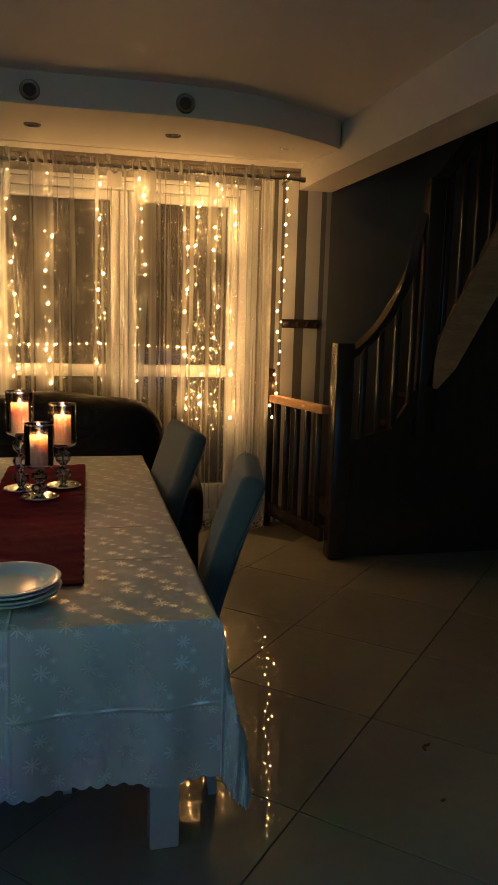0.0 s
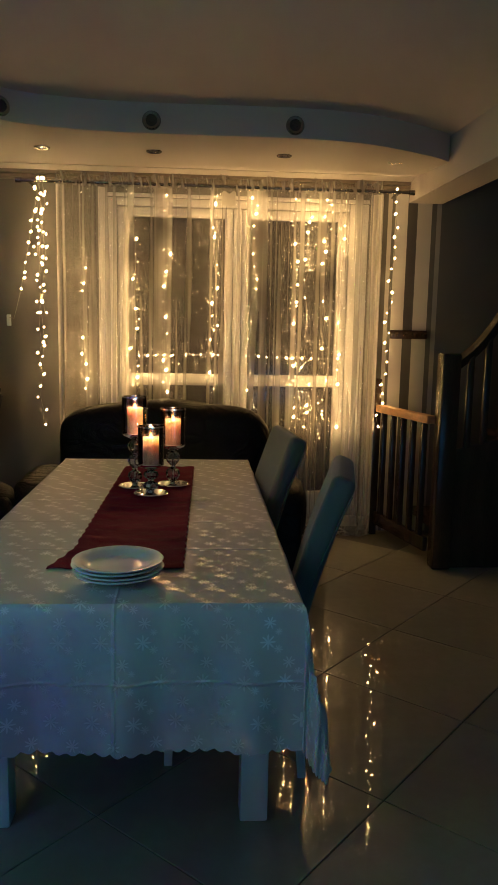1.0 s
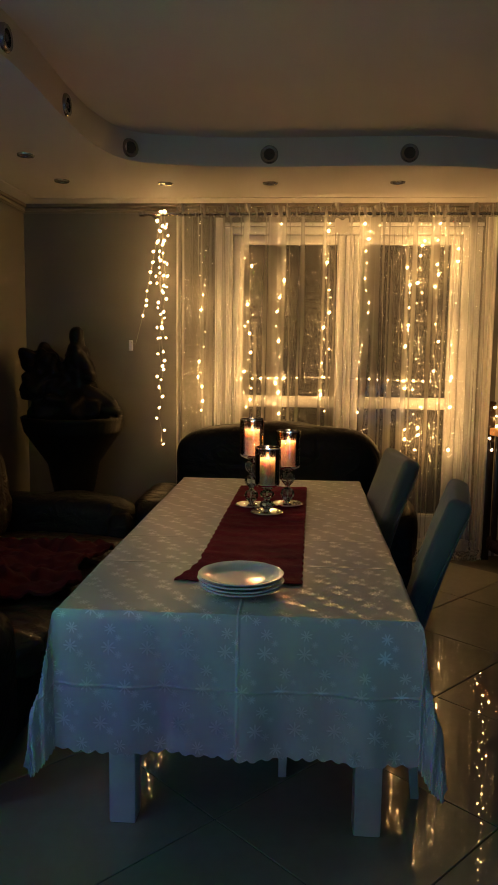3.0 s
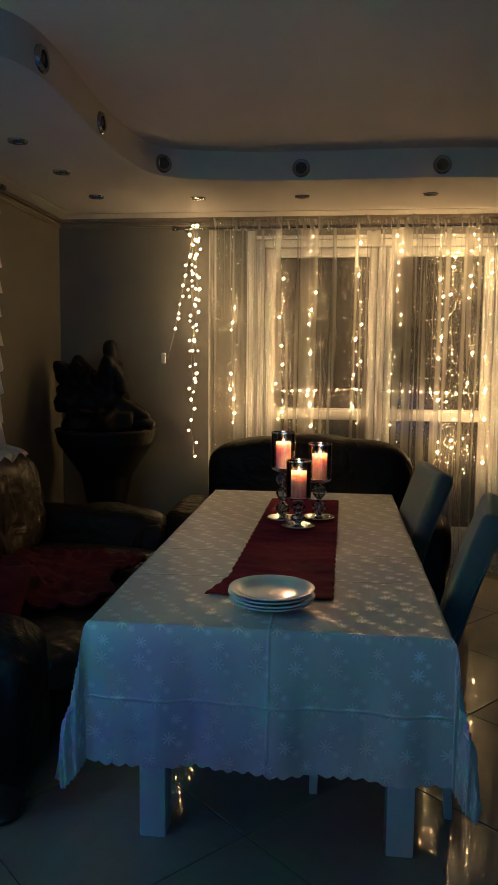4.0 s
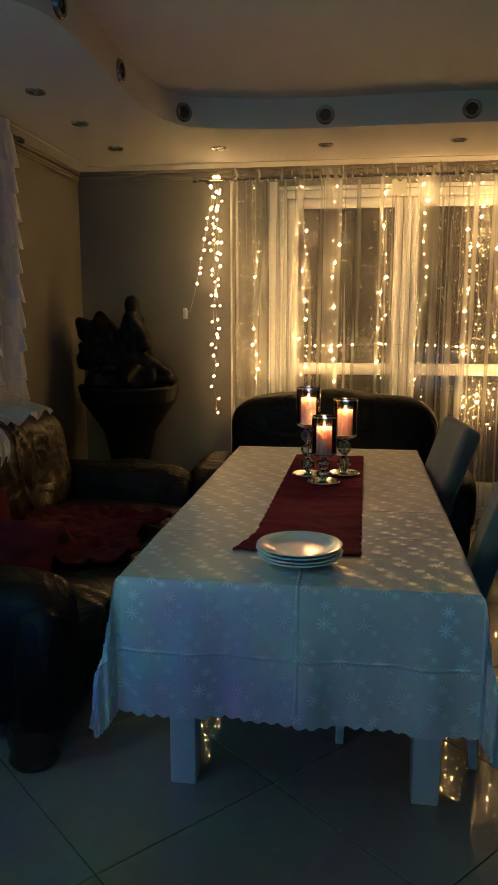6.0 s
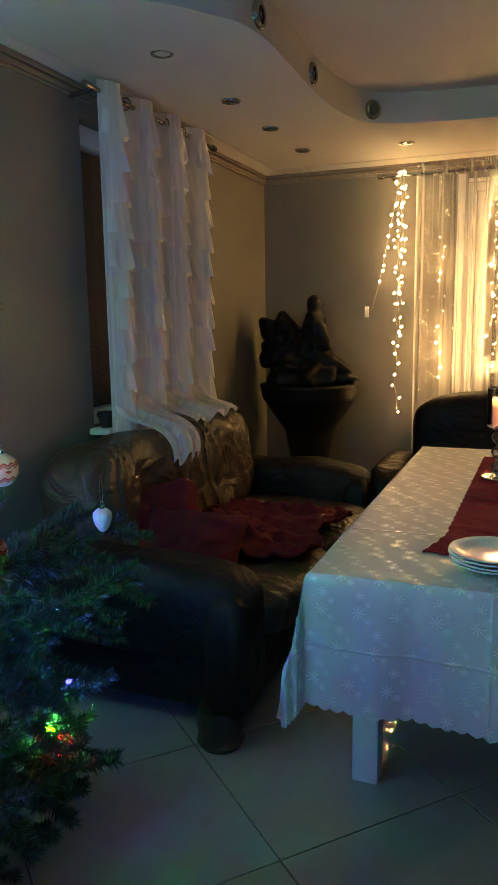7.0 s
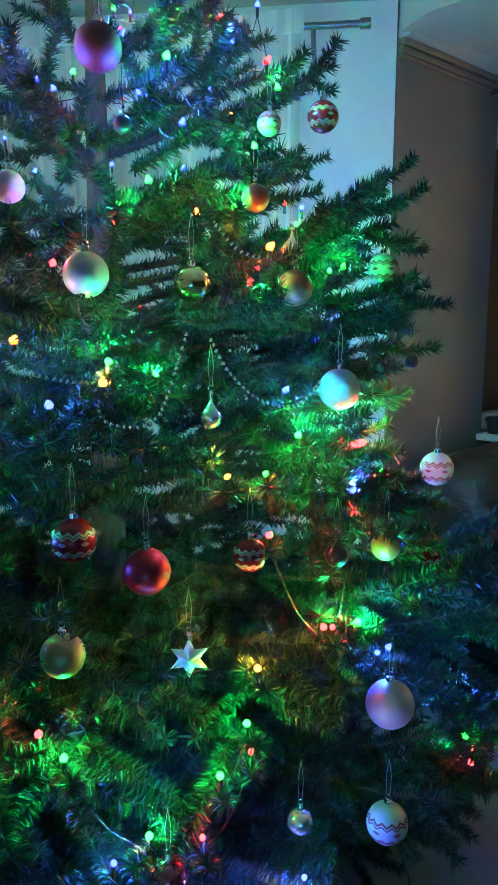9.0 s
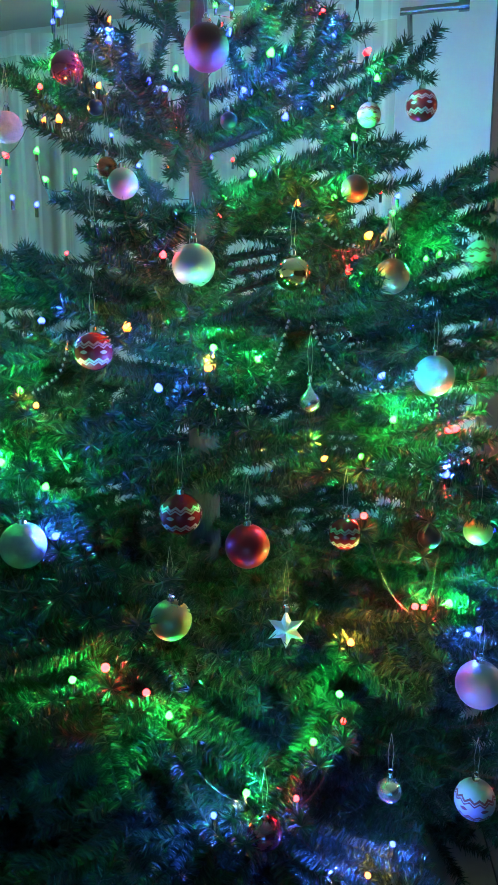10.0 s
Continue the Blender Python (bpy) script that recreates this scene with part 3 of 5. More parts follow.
part("window_sill", slab((0.7, -0.05, 0.87), (2.0, 0.16, 0.9), 0.006), M["win_frame"], win3)

# ceiling lights


def downlight(x, y, z=2.419):
    t = thing("downlight", (x, y, z), "round steel recessed ceiling spotlight, switched off", "ceiling light", "soffit spotlights")
    part("trim_ring", lathe([(0.028, 0.004), (0.03, -0.004), (0.043, -0.006), (0.046, 0.0), (0.046, 0.006)], 24), M["steel"], t)
    part("lens", lathe([(0.0, -0.001), (0.027, -0.001), (0.028, 0.004)], 20), M["lens"], t)


for x, y in ((-1.307, 0.863), (-1.311, 1.55), (-1.313, 2.1), (-1.315, 2.683), (-0.70, 2.76), (-0.065, 2.755), (0.688, 2.747), (1.36, 2.8)):
    downlight(x, y)


def side_spot(x, y, nx, ny):
    t = thing("side_spotlight", (0, 0, 0), "round dark spotlight set in the edge of the lowered ceiling", "ceiling light", "edge spotlights")
    turn = Vector((nx, ny, 0)).to_track_quat("Z", "Y").to_matrix().to_4x4()
    t.matrix_world = Matrix.Translation((x, y, 2.462)) @ turn
    part("trim_ring", lathe([(0.03, 0.0), (0.03, 0.012), (0.042, 0.014), (0.048, 0.006), (0.048, -0.01)], 24), M["steel"], t)
    part("lens", lathe([(0.0, 0.010), (0.012, 0.010), (0.014, 0.004), (0.03, 0.004)], 20), M["lens"], t)


for x, y, nx, ny in ((0.69, 2.286, 0, -1), (-0.05, 2.295, 0, -1), (-0.773, 2.142, 0.6, -0.8), (-0.893, 1.468, 1, 0), (-0.883, 0.783, 1, 0)):
    side_spot(x, y, nx, ny)

# ---- stairs ----
stairs = thing("staircase", (0, 0, 0), "dark wooden staircase with turned up handrail", "staircase")


def in_plane(outline, y0, y1, bm=None):
    """An upright board with its outline in x and z."""
    bm = flat_prism(outline, y0, y1, bm)
    bmesh.ops.transform(bm, matrix=Matrix(((1, 0, 0, 0), (0, 0, 1, 0), (0, 1, 0, 0), (0, 0, 0, 1))), verts=bm.verts)
    bmesh.ops.recalc_face_normals(bm, faces=bm.faces)
    return bm


newel = box((0.11, 0.11, 1.3), (1.672, 2.55, 0.65), 0.01)
part("newel_post", newel, M["dark_wood"], stairs)
part("newel_post", box((0.1, 0.1, 1.5), (2.18, 2.53, 1.5), 0.01), M["dark_wood"], stairs)
part("side_panel", in_plane([(1.7, 0), (1.7, 0.68), (2.0, 0.74), (2.2, 1.06), (2.68, 1.72), (4.1, 3.6), (4.1, 0)], 2.54, 2.57), M["dark_wood"], stairs)
# upper stringer: the warm light on it is put into its brown
part("stringer", in_plane([(2.18, 1.06), (2.25, 1.34), (2.33, 1.5), (2.61, 2.08), (3.6, 3.85), (3.75, 3.55), (2.7, 1.78), (2.36, 1.16), (2.25, 1.04)], 2.48, 2.53), M["brown_wood"], stairs,
     "brown stringer board with warm light put into its colour")
part("stringer", in_plane([(1.7, 0.62), (1.7, 0.72), (1.98, 0.80), (2.17, 1.1), (2.2, 1.0), (2.02, 0.68)], 2.5, 2.54), M["dark_wood"], stairs)
rail = spline([(1.7, 2.53, 1.23), (1.83, 2.53, 1.34), (1.95, 2.53, 1.5), (2.05, 2.53, 1.72), (2.12, 2.53, 2.05)], 8)
bm = bmesh.new()
tube(rail, 0.036, 4, bm)
part("handrail", bm, M["dark_wood"], stairs)
rail2 = [(2.15, 2.53, 2.18), (2.35, 2.53, 2.42), (2.9, 2.53, 3.2), (3.6, 2.53, 4.2)]
part("handrail", tube(spline(rail2, 6), 0.036, 10), M["dark_wood"], stairs)


def baluster(x, z0, z1, y=2.53, w=0.038):
    bm = box((w, w, z1 - z0), (x, y, (z0 + z1) / 2), 0.009)
    part("baluster", bm, M["dark_wood"], stairs)


for x, z0, z1 in ((1.795, 0.73, 1.32), (1.895, 0.76, 1.43), (1.995, 0.81, 1.6), (2.095, 0.93, 1.86)):
    baluster(x, z0, z1)
for k in range(10):
    x = 2.28 + 0.092 * k
    baluster(x, 1.1 + (x - 2.15) * 1.6, 2.28 + (x - 2.2) * 1.3)
for k in range(10):
    part("tread", slab((1.72 + 0.17 * k, 2.58, 0.15 + 0.19 * k), (1.98 + 0.17 * k, 3.38, 0.19 + 0.19 * k), 0.006), M["dark_wood"], stairs)

gate = thing("stair_gate", (0, 0, 0), "low dark wooden balustrade between newel post and wall", "balustrade")
g0, g1 = Vector((1.60, 2.6, 0)), Vector((1.45, 3.28, 0))
for z, hgt, wide in ((0.90, 0.05, 0.06), (0.13, 0.09, 0.035)):
    d = (g1 - g0)
    m = Matrix.Translation((g0 + g1) / 2 + Vector((0, 0, z))) @ Matrix.Rotation(math.atan2(d.y, d.x), 4, "Z")
    part("rail", box((d.length, wide, hgt), (0, 0, 0), 0.008, m=m), M["brown_wood"] if z > 0.5 else M["dark_wood"], gate)
for k in range(5):
    p = g0.lerp(g1, (k + 0.6) / 5.2)
    part("baluster", box((0.035, 0.035, 0.72), (p.x, p.y, 0.53), 0.005), M["dark_wood"], gate)
part("post", box((0.07, 0.07, 1.1), (1.43, 3.33, 0.55), 0.006), M["dark_wood"], gate)
for z in (1.0, 1.04):
    part("stud", lathe([(0, -0.002), (0.006, -0.001), (0.006, 0.003)], 10, at=(1.43, 3.292, z)), M["steel"], gate)

rack = thing("coat_rack", (1.655, 3.385, 1.405), "dark wooden wall coat rack with pegs", "coat rack")
part("board", box((0.26, 0.02, 0.06), (0, 0, 0), 0.006), M["dark_wood"], rack)
for k in range(4):
    part("peg", tube([(-0.1 + 0.066 * k, -0.008, 0.0), (-0.1 + 0.066 * k, -0.05, -0.005), (-0.1 + 0.066 * k, -0.065, 0.012)], 0.011, 8), M["dark_wood"], rack)

# ---- curtains ----


def rod(name, p0, p1, label, r=0.011, parent_m=None):
    t = thing(name, (0, 0, 0), label, "curtain rod")
    if parent_m:
        t.matrix_world = parent_m
    part("pole", tube([p0, p1], r, 12), M["steel"], t)
    for a, b in ((p0, p1), (p1, p0)):
        d = (Vector(a) - Vector(b)).normalized()
        part("finial", tube([Vector(a), Vector(a) + 0.02 * d, Vector(a) + 0.035 * d], r * 1.5, 12), M["steel"], t)
    return t


r1 = rod("curtain_rod", (-0.92, 3.19, 2.318), (1.56, 3.19, 2.318), "steel curtain rod over the balcony window")
for x in (-0.88, 0.4, 1.5):
    part("bracket", tube([(x, 3.19, 2.318), (x, 3.39, 2.318)], 0.008, 8), M["steel"], r1)


def net(u, v):
    x = -0.70 + 2.08 * u
    z = 0.16 + 2.15 * v
    w = 0.6 + 0.4 * math.sin(7 * u + 1)
    edge = 1.0 + 1.3 * max(0, 1 - u / 0.09) + 0.6 * max(0, 1 - (1 - u) / 0.12)
    fold = math.sin(92 * u + 3 * math.sin(11 * u)) * 0.008 + math.sin(205 * u + 2 * math.sin(17 * u)) * 0.0035 * w
    low = 0.5 + 0.9 * (1 - v)
    x += 0.008 * math.sin(50 * u + 2 * v) * (1 - v) + (0.02 * (1 - v) ** 2 if u > 0.9 else 0)
    return (x, 3.205 + fold * edge * low, z)


curtain = thing("net_curtain", (0, 0, 0), "sheer white net curtain glowing from string lights behind it", "curtain")
part("net", sheet(net, 420, 16), M["net"], curtain)


def ruffle(u, v):
    x = -0.71 + 2.10 * u
    return (x + 0.004 * math.sin(300 * u), 3.19 + 0.016 * math.sin(260 * u + 2 * v) * (0.5 + v) - 0.012,
            2.295 + 0.075 * v + (0.012 * math.sin(90 * u) + 0.01 * math.sin(41 * u)) * v)


part("heading", sheet(ruffle, 420, 4), M["net"], curtain, "gathered ruffled heading")
part("lace_hem", sheet(lambda u, v: (net(u, 0)[0], net(u, 0)[1] + 0.001, 0.022 + 0.138 * v - 0.012 * abs(math.sin(70 * u)) * (1 - v)), 420, 4), M["lace"], curtain,
     "floral lace hem")
part("side_hem", sheet(lambda u, v: (-0.705 + 0.03 * u, 3.18 - 0.01 * math.sin(3 * u), 0.1 + 2.2 * v), 4, 16), M["net_gather"], curtain)
part("side_hem", sheet(lambda u, v: (1.33 + 0.06 * u, 3.185 + 0.012 * math.sin(9 * u + 2 * v), 0.1 + 2.2 * v), 8, 16), M["net_gather"], curtain)
part("tie_bow", sheet(lambda u, v: (0.34 + 0.09 * u, 3.175 - 0.012 * math.sin(3.1 * u), 2.19 + 0.09 * v + 0.01 * math.sin(9 * u)), 8, 6), M["net_gather"], curtain,
     "small bunched knot of net")

r2 = rod("curtain_rod", (-1.7, 0.96, 2.375), (-1.7, 2.2, 2.375), "steel curtain rod over the side window", 0.011)
for y in (1.0, 2.15):
    part("bracket", tube([(-1.7, y, 2.375), (-1.825, y, 2.36)], 0.009, 8), M["steel"], r2)
ruffled = thing("ruffled_curtain", (0, 0, 0), "white voile curtain with tiered ruffles and steel eyelets", "curtain")


def tier_x(y, amp=1.0):
    return -1.69 + amp * 0.042 * math.sin((y - 1.06) / 1.02 * 2 * math.pi * 3.5 + 0.6)


def base_voile(u, v):
    y = 1.02 + 1.03 * u - 0.04 * (1 - v) * u
    return (tier_x(y), y, 0.84 + 1.58 * v)


part("backing", sheet(base_voile, 90, 8), M["voile"], ruffled)
for k in range(11):
    top = 2.36 - 0.138 * k

    def tier(u, v, top=top, k=k):
        y = 1.015 + 1.04 * u - 0.04 * (k / 11) * u
        out = 0.008 + 0.018 * (1 - v)
        wob = 0.012 * math.sin(75 * u + 1.7 * k) * (1 - v) + 0.006 * math.sin(160 * u + k) * (1 - v)
        z = top - 0.16 * (1 - v) + 0.012 * math.sin(38 * u + 2.2 * k) * (1 - v)
        return (tier_x(y) + out + wob, y + 0.006 * math.sin(90 * u + k) * (1 - v), z)

    part("ruffle", sheet(tier, 110, 5), M["voile"], ruffled)
for k in range(6):
    y = 1.06 + 0.185 * k
    part("eyelet", lathe([(0.022, -0.003), (0.03, -0.002), (0.03, 0.002), (0.022, 0.003), (0.022, -0.003)], 18), M["steel"], ruffled).matrix_local = pose(-1.7, y, 2.375, 90, 0, 15)
# its two gathered ends lie over the back of the sofa
DRAPE = [Vector(p) for p in ((-1.70, 0, 1.06), (-1.63, 0, 1.0), (-1.53, 0, 0.975), (-1.44, 0, 0.945), (-1.385, 0, 0.88), (-1.37, 0, 0.80))]


def tail(y0, y1, ends, slide, fan):
    """A gathered end from y0 to y1 that runs down the drape, sliding sideways and fanning out."""
    line = spline(DRAPE, 5)

    def at(u, v):
        f = v * ends * (len(line) - 1)
        k = min(len(line) - 2, int(f))
        q = line[k].lerp(line[k + 1], f - k)
        y = (y0 + y1) / 2 + (u - 0.5) * (y1 - y0) * (1 + fan * v * v) + slide * v
        lift = 0.025 * math.sin(math.pi * u) ** 0.5 + (0.014 * math.sin(16 * u + 2 * v) + 0.008 * math.sin(37 * u + 4 * v)) * (0.4 + 0.6 * v)
        curl = 0.02 * math.sin(math.pi * u) * v
        return (q.x + 0.6 * lift + curl, y + 0.01 * math.sin(9 * v), q.z + lift - 0.02 + 0.012 * math.sin(21 * u) * v)

    part("draped_hem", sheet(at, 44, 26), M["voile"], ruffled, "gathered hem draped over the sofa back")


tail(1.02, 1.36, 0.95, -0.1, -0.25)
tail(1.38, 1.98, 0.6, -0.06, -0.1)

r3 = rod("curtain_rod", (0.13, 0.16, 2.416), (3.0, 0.16, 2.416), "dark curtain rod over the window behind the tree", 0.012, DIAG)
for x in (0.29, 1.5, 2.8):
    part("bracket", tube([(x, 0.16, 2.416), (x, 0.08, 2.36), (x, 0.0, 2.34)], 0.009, 8), M["steel"], r3)
back_net = thing("net_curtain", (0, 0, 0), "sheer white curtain hanging behind the fir tree", "curtain")
back_net.matrix_world = DIAG
part("net", sheet(lambda u, v: (0.33 + 2.6 * u, 0.165 + 0.014 * math.sin(85 * u + 2 * math.sin(9 * u)) + 0.008 * math.sin(190 * u), 0.08 + 2.37 * v), 340, 10),
     M["net_gather"], back_net)
part("heading", sheet(lambda u, v: (0.32 + 2.62 * u, 0.186 + 0.006 * math.sin(150 * u), 2.385 + 0.075 * v + 0.006 * math.sin(60 * u) * v), 240, 3), M["voile"], back_net,
     "gathered rod pocket heading")

# ---- dining table ----
TOP = 0.757
table = thing("dining_table", (0, 0.9, 0), "white lacquered dining table under a snowflake cloth", "table")
part("tabletop", slab((-0.44, -0.945, TOP - 0.03), (0.44, 1.03, TOP), 0.006), M["white_lacquer"], table)
for x in (-0.357, 0.37):
    for y in (-0.64, 0.78):
        part("leg", box((0.08, 0.08, TOP - 0.03), (x, y, (TOP - 0.03) / 2), 0.006), M["white_lacquer"], table)
for y in (-0.64, 0.78):
    part("apron", slab((-0.32, y - 0.012, 0.63), (0.33, y + 0.012, TOP - 0.03), 0.003), M["white_lacquer"], table)
for x in (-0.357, 0.37):
    part("apron", slab((x - 0.012, -0.6, 0.63), (x + 0.012, 0.74, TOP - 0.03), 0.003), M["white_lacquer"], table)


def cloth_uv(u, v):
    side, drop = 0.33, 0.366
    return (-0.45 - side + (0.9 + 2 * side) * u, -0.05 - drop + (1.99 + 2 * drop) * v)


def cloth(u, v):
    s, t = cloth_uv(u, v)
    ex, ey = max(0, abs(s) - 0.447), max(0, -0.05 - t, t - 1.94)
    sx, sy = math.copysign(1, s), (-1 if t < 0.9 else 1)
    x, y = max(-0.447, min(0.447, s)), max(-0.05, min(1.94, t))
    both = min(ex, ey)
    fall = max(ex, ey) + 0.2 * both
    if ex > 0 and ey == 0:
        near = max(0, 1 - (y + 0.05) / 0.3) + max(0, 1 - (1.94 - y) / 0.3)
        fall *= 0.74 + 0.3 * min(1, near)
    soft = 0.012 * (1 - math.exp(-(ex + ey) / 0.012))
    z = TOP + 0.006 - max(0, fall - 0.006 * (1 - math.exp(-(ex + ey) / 0.01)))
    along = t if ex > ey else s
    wave = (0.012 * math.sin(19 * along + 1.3) + 0.006 * math.sin(43 * along)) * min(1, (ex + ey) / 0.3)
    if ex > 0:
        x += sx * (soft + 0.05 * ex + 0.26 * both * (ex / (ex + ey)) + (wave if ex > ey else 0))
    if ey > 0:
        y += sy * (soft + 0.03 * ey + 0.22 * both * (ey / (ex + ey)) + (wave if ey >= ex else 0))
    if ex == 0 and ey == 0:
        z += 0.0015 * noise.noise(Vector((s * 6, t * 6, 0)))
    hem = min(1, max((ex - 0.28) / 0.05, (ey - 0.312) / 0.054, 0))
    z -= 0.011 * abs(math.sin(along * math.pi / 0.035)) * hem
    return (x, y, z)


tc = finish("tablecloth", sheet(cloth, 170, 240, 0.0, cloth_uv), M["cloth"])
tagged(tc, "white tablecloth with silver snowflakes and scalloped hem", "tablecloth")

rn = finish("table_runner", sheet(lambda u, v: (
    -0.155 + 0.32 * u + 0.0025 * math.sin(150 * v) * (2 * u - 1) + 0.02 * v - (0.04 * max(0, 0.12 - v) / 0.12 * (1 - u)),
    0.19 + 1.51 * v + 0.004 * math.sin(26 * u), TOP + 0.011 + 0.0025 * max(0, math.sin(70 * v + 2 * math.sin(3 * u))) + 0.003 * noise.noise(Vector((8 * u, 30 * v, 0)))),
    40, 220, 0.002), M["runner"])
tagged(rn, "dark red woven table runner with crinkled edges", "table runner")

# plates


def plate(z, dx=0.0, dy=0.0, turn=0.0):
    t = thing("dinner_plate", (0.0 + dx, 0.115 + dy, z), "white porcelain plate with a scalloped rim, stacked", "plate", "stack of plates", turn=turn)
    bm = bmesh.new()
    prof = [(0.0, 0.004), (0.06, 0.004), (0.078, 0.006), (0.09, 0.014), (0.109, 0.02), (0.114, 0.0195), (0.111, 0.016), (0.09, 0.009), (0.07, 0.0), (0.05, 0.0), (0.0, 0.001)]
    lathe(prof, 60, bm)
    for v in bm.verts:
        r = math.hypot(v.co.x, v.co.y)
        if r > 0.1:
            k = 1 + 0.012 * abs(math.sin(6 * math.atan2(v.co.y, v.co.x)))
            v.co.x, v.co.y = v.co.x * k, v.co.y * k
    part("dish", bm, M["porcelain"], t)


for k in range(4):
    plate(TOP + 0.014 + 0.0095 * k, (0.0, 0.003, -0.002, 0.001)[k], (0.002, -0.002, 0.001, 0.0)[k], 17 * k)

# candle holders


def candle_holder(x, y, stem):
    t = thing("candle_holder", (x, y, TOP + 0.015), "crystal and glass candle holder with a burning candle", "candle holder", "candle holders")
    base = lathe([(0.0, 0.0), (0.062, 0.0), (0.066, 0.004), (0.062, 0.008), (0.012, 0.01), (0.0, 0.01)], 36)
    part("mirror_base", base, M["chrome"], t)
    n = max(1, int(round(stem / 0.056)))
    for k in range(n):
        z = 0.012 + stem * k / n
        hgt = stem / n
        ball = bmesh.new()
        lathe([(0.008, z), (0.025, z + 0.26 * hgt), (0.03, z + 0.5 * hgt), (0.025, z + 0.74 * hgt), (0.007, z + hgt * 0.96)], 8, ball)
        o = finish("crystal_ball", ball, M["crystal"], t, smooth=False)
        part("ring", lathe([(0.006, z - 0.003), (0.011, z - 0.002), (0.011, z + 0.003), (0.006, z + 0.004)], 12), M["chrome"], o)
    part("rod", tube([(0, 0, 0.008), (0, 0, stem + 0.012)], 0.004, 8), M["chrome"], t)
    z = stem + 0.012
    part("cup_base", lathe([(0.0, z), (0.02, z), (0.046, z + 0.012), (0.05, z + 0.02), (0.046, z + 0.022), (0.0, z + 0.014)], 28), M["chrome"], t)
    cup = part("glass_cup", lathe([(0.046, z + 0.02), (0.05, z + 0.024), (0.05, z + 0.165), (0.0475, z + 0.165), (0.0475, z + 0.024)], 36), M["cup_glass"], t)
    cup.visible_shadow = False
    part("rim", lathe([(0.0465, z + 0.163), (0.051, z + 0.163), (0.051, z + 0.168), (0.0465, z + 0.168), (0.0465, z + 0.163)], 36), M["chrome"], cup, "chrome rim")
    wax = part("candle", lathe([(0.0, z + 0.016), (0.037, z + 0.016), (0.038, z + 0.112), (0.034, z + 0.124), (0.026, z + 0.112), (0.0, z + 0.104)], 26), M["wax"], t)
    part("wick", tube([(0, 0, z + 0.1), (0.001, 0, z + 0.114)], 0.001, 6), M["black"], wax)
    part("flame", lathe([(0.0, z + 0.108), (0.006, z + 0.114), (0.0075, z + 0.121), (0.004, z + 0.133), (0.0, z + 0.142)], 14), M["flame"], wax)
    lamp("candle_light", "POINT", (x, y, TOP + 0.015 + z + 0.15), 0.7, (1.0, 0.58, 0.3), 0.005)


for x, y, stem in ((-0.05, 1.225, 0.185), (0.022, 1.09, 0.085), (0.1, 1.265, 0.135)):
    candle_holder(x, y, stem)

# ---- chairs ----


def chair(x, y, turn=0.0):
    """High-backed chair that faces -x; the origin lies between its rear legs."""
    t = thing("dining_chair", (x, y, 0), "blue-grey upholstered high-backed dining chair at the table", "chair", "chairs at the table", turn=turn)
    part("seat", puff((0.46, 0.43, 0.11), (-0.215, 0, 0.425), 6, 0.003, 1, 20), M["fabric"], t)

    def back(u, v):
        z = 0.40 + 0.56 * v
        lean = 0.01 + 0.16 * v ** 1.35
        return (lean, (u - 0.5) * (0.45 - 0.02 * v), z)

    bm = sheet(back, 12, 16)
    bm.normal_update()
    bmesh.ops.solidify(bm, geom=bm.faces[:], thickness=0.075)
    bmesh.ops.bevel(bm, geom=[e for e in bm.edges if len(e.link_faces) == 2 and e.calc_face_angle(0) > 0.8], offset=0.026, segments=4, profile=0.5, affect="EDGES")
    part("backrest", bm, M["fabric"], t)
    for side in (-1, 1):
        for inset in (0.02, 0.056):
            seam = [(0.01 + 0.16 * v ** 1.35 - inset * (1 - 0.15 * v), side * (0.2235 - 0.01 * v), 0.42 + 0.5 * v) for v in (k / 14 for k in range(15))]
            part("piping", tube(seam, 0.0028, 6), M["fabric"], t)
    for lx, ly in ((0.0, -0.18), (0.0, 0.18), (-0.40, -0.18), (-0.40, 0.18)):
        bm = tube([(lx + (0.03 if lx == 0 else -0.005), ly, 0.0), (lx, ly, 0.38)], 0.018, 4, taper=1.35)
        part("leg", bm, M["white_lacquer"], t)


chair(0.545, 0.62, -11)
chair(0.465, 1.42, 5)

# ---- sofas ----


def foot(x, y, parent):
    part("foot", lathe([(0.0, 0.0), (0.05, 0.0), (0.06, 0.015), (0.052, 0.04), (0.062, 0.07), (0.062, 0.1), (0.0, 0.1)], 20, at=(x, y, 0)), M["dark_wood"], parent)


love = thing("loveseat", (0, 0, 0), "black leather loveseat with padded back before the window", "sofa")
part("body", slab((-0.72, 2.12, 0.09), (0.72, 2.98, 0.34), 0.03), M["leather"], love)
for k, (x0, x1) in enumerate(((-0.47, 0.02), (0.02, 0.52))):
    part("seat_cushion", puff((x1 - x0, 0.62, 0.18), ((x0 + x1) / 2, 2.4, 0.41), 5, 0.012, 3 + k), M["leather"], love)
part("backrest", puff((1.27, 0.34, 0.62), (0.005, 2.77, 0.665), 3.4, 0.03, 5, 34, 4.0, ((-0.3, -0.17, 0.05, 0.03, 0.09), (0.3, -0.17, 0.05, 0.03, 0.09))), M["leather"], love)
for side, x in ((-1, -0.68), (1, 0.68)):
    arm = part("armrest", puff((0.26, 0.84, 0.36), (x, 2.5, 0.42), 3.2, 0.018, 8 + side, 26), M["leather"], love)
    part("arm_panel", box((0.14, 0.06, 0.36), (x + 0.01 * side, 2.11, 0.27), 0.025, 3), M["leather"], arm)
for x in (-0.62, 0.68):
    for y in (2.16, 2.9):
        foot(x, y, love)

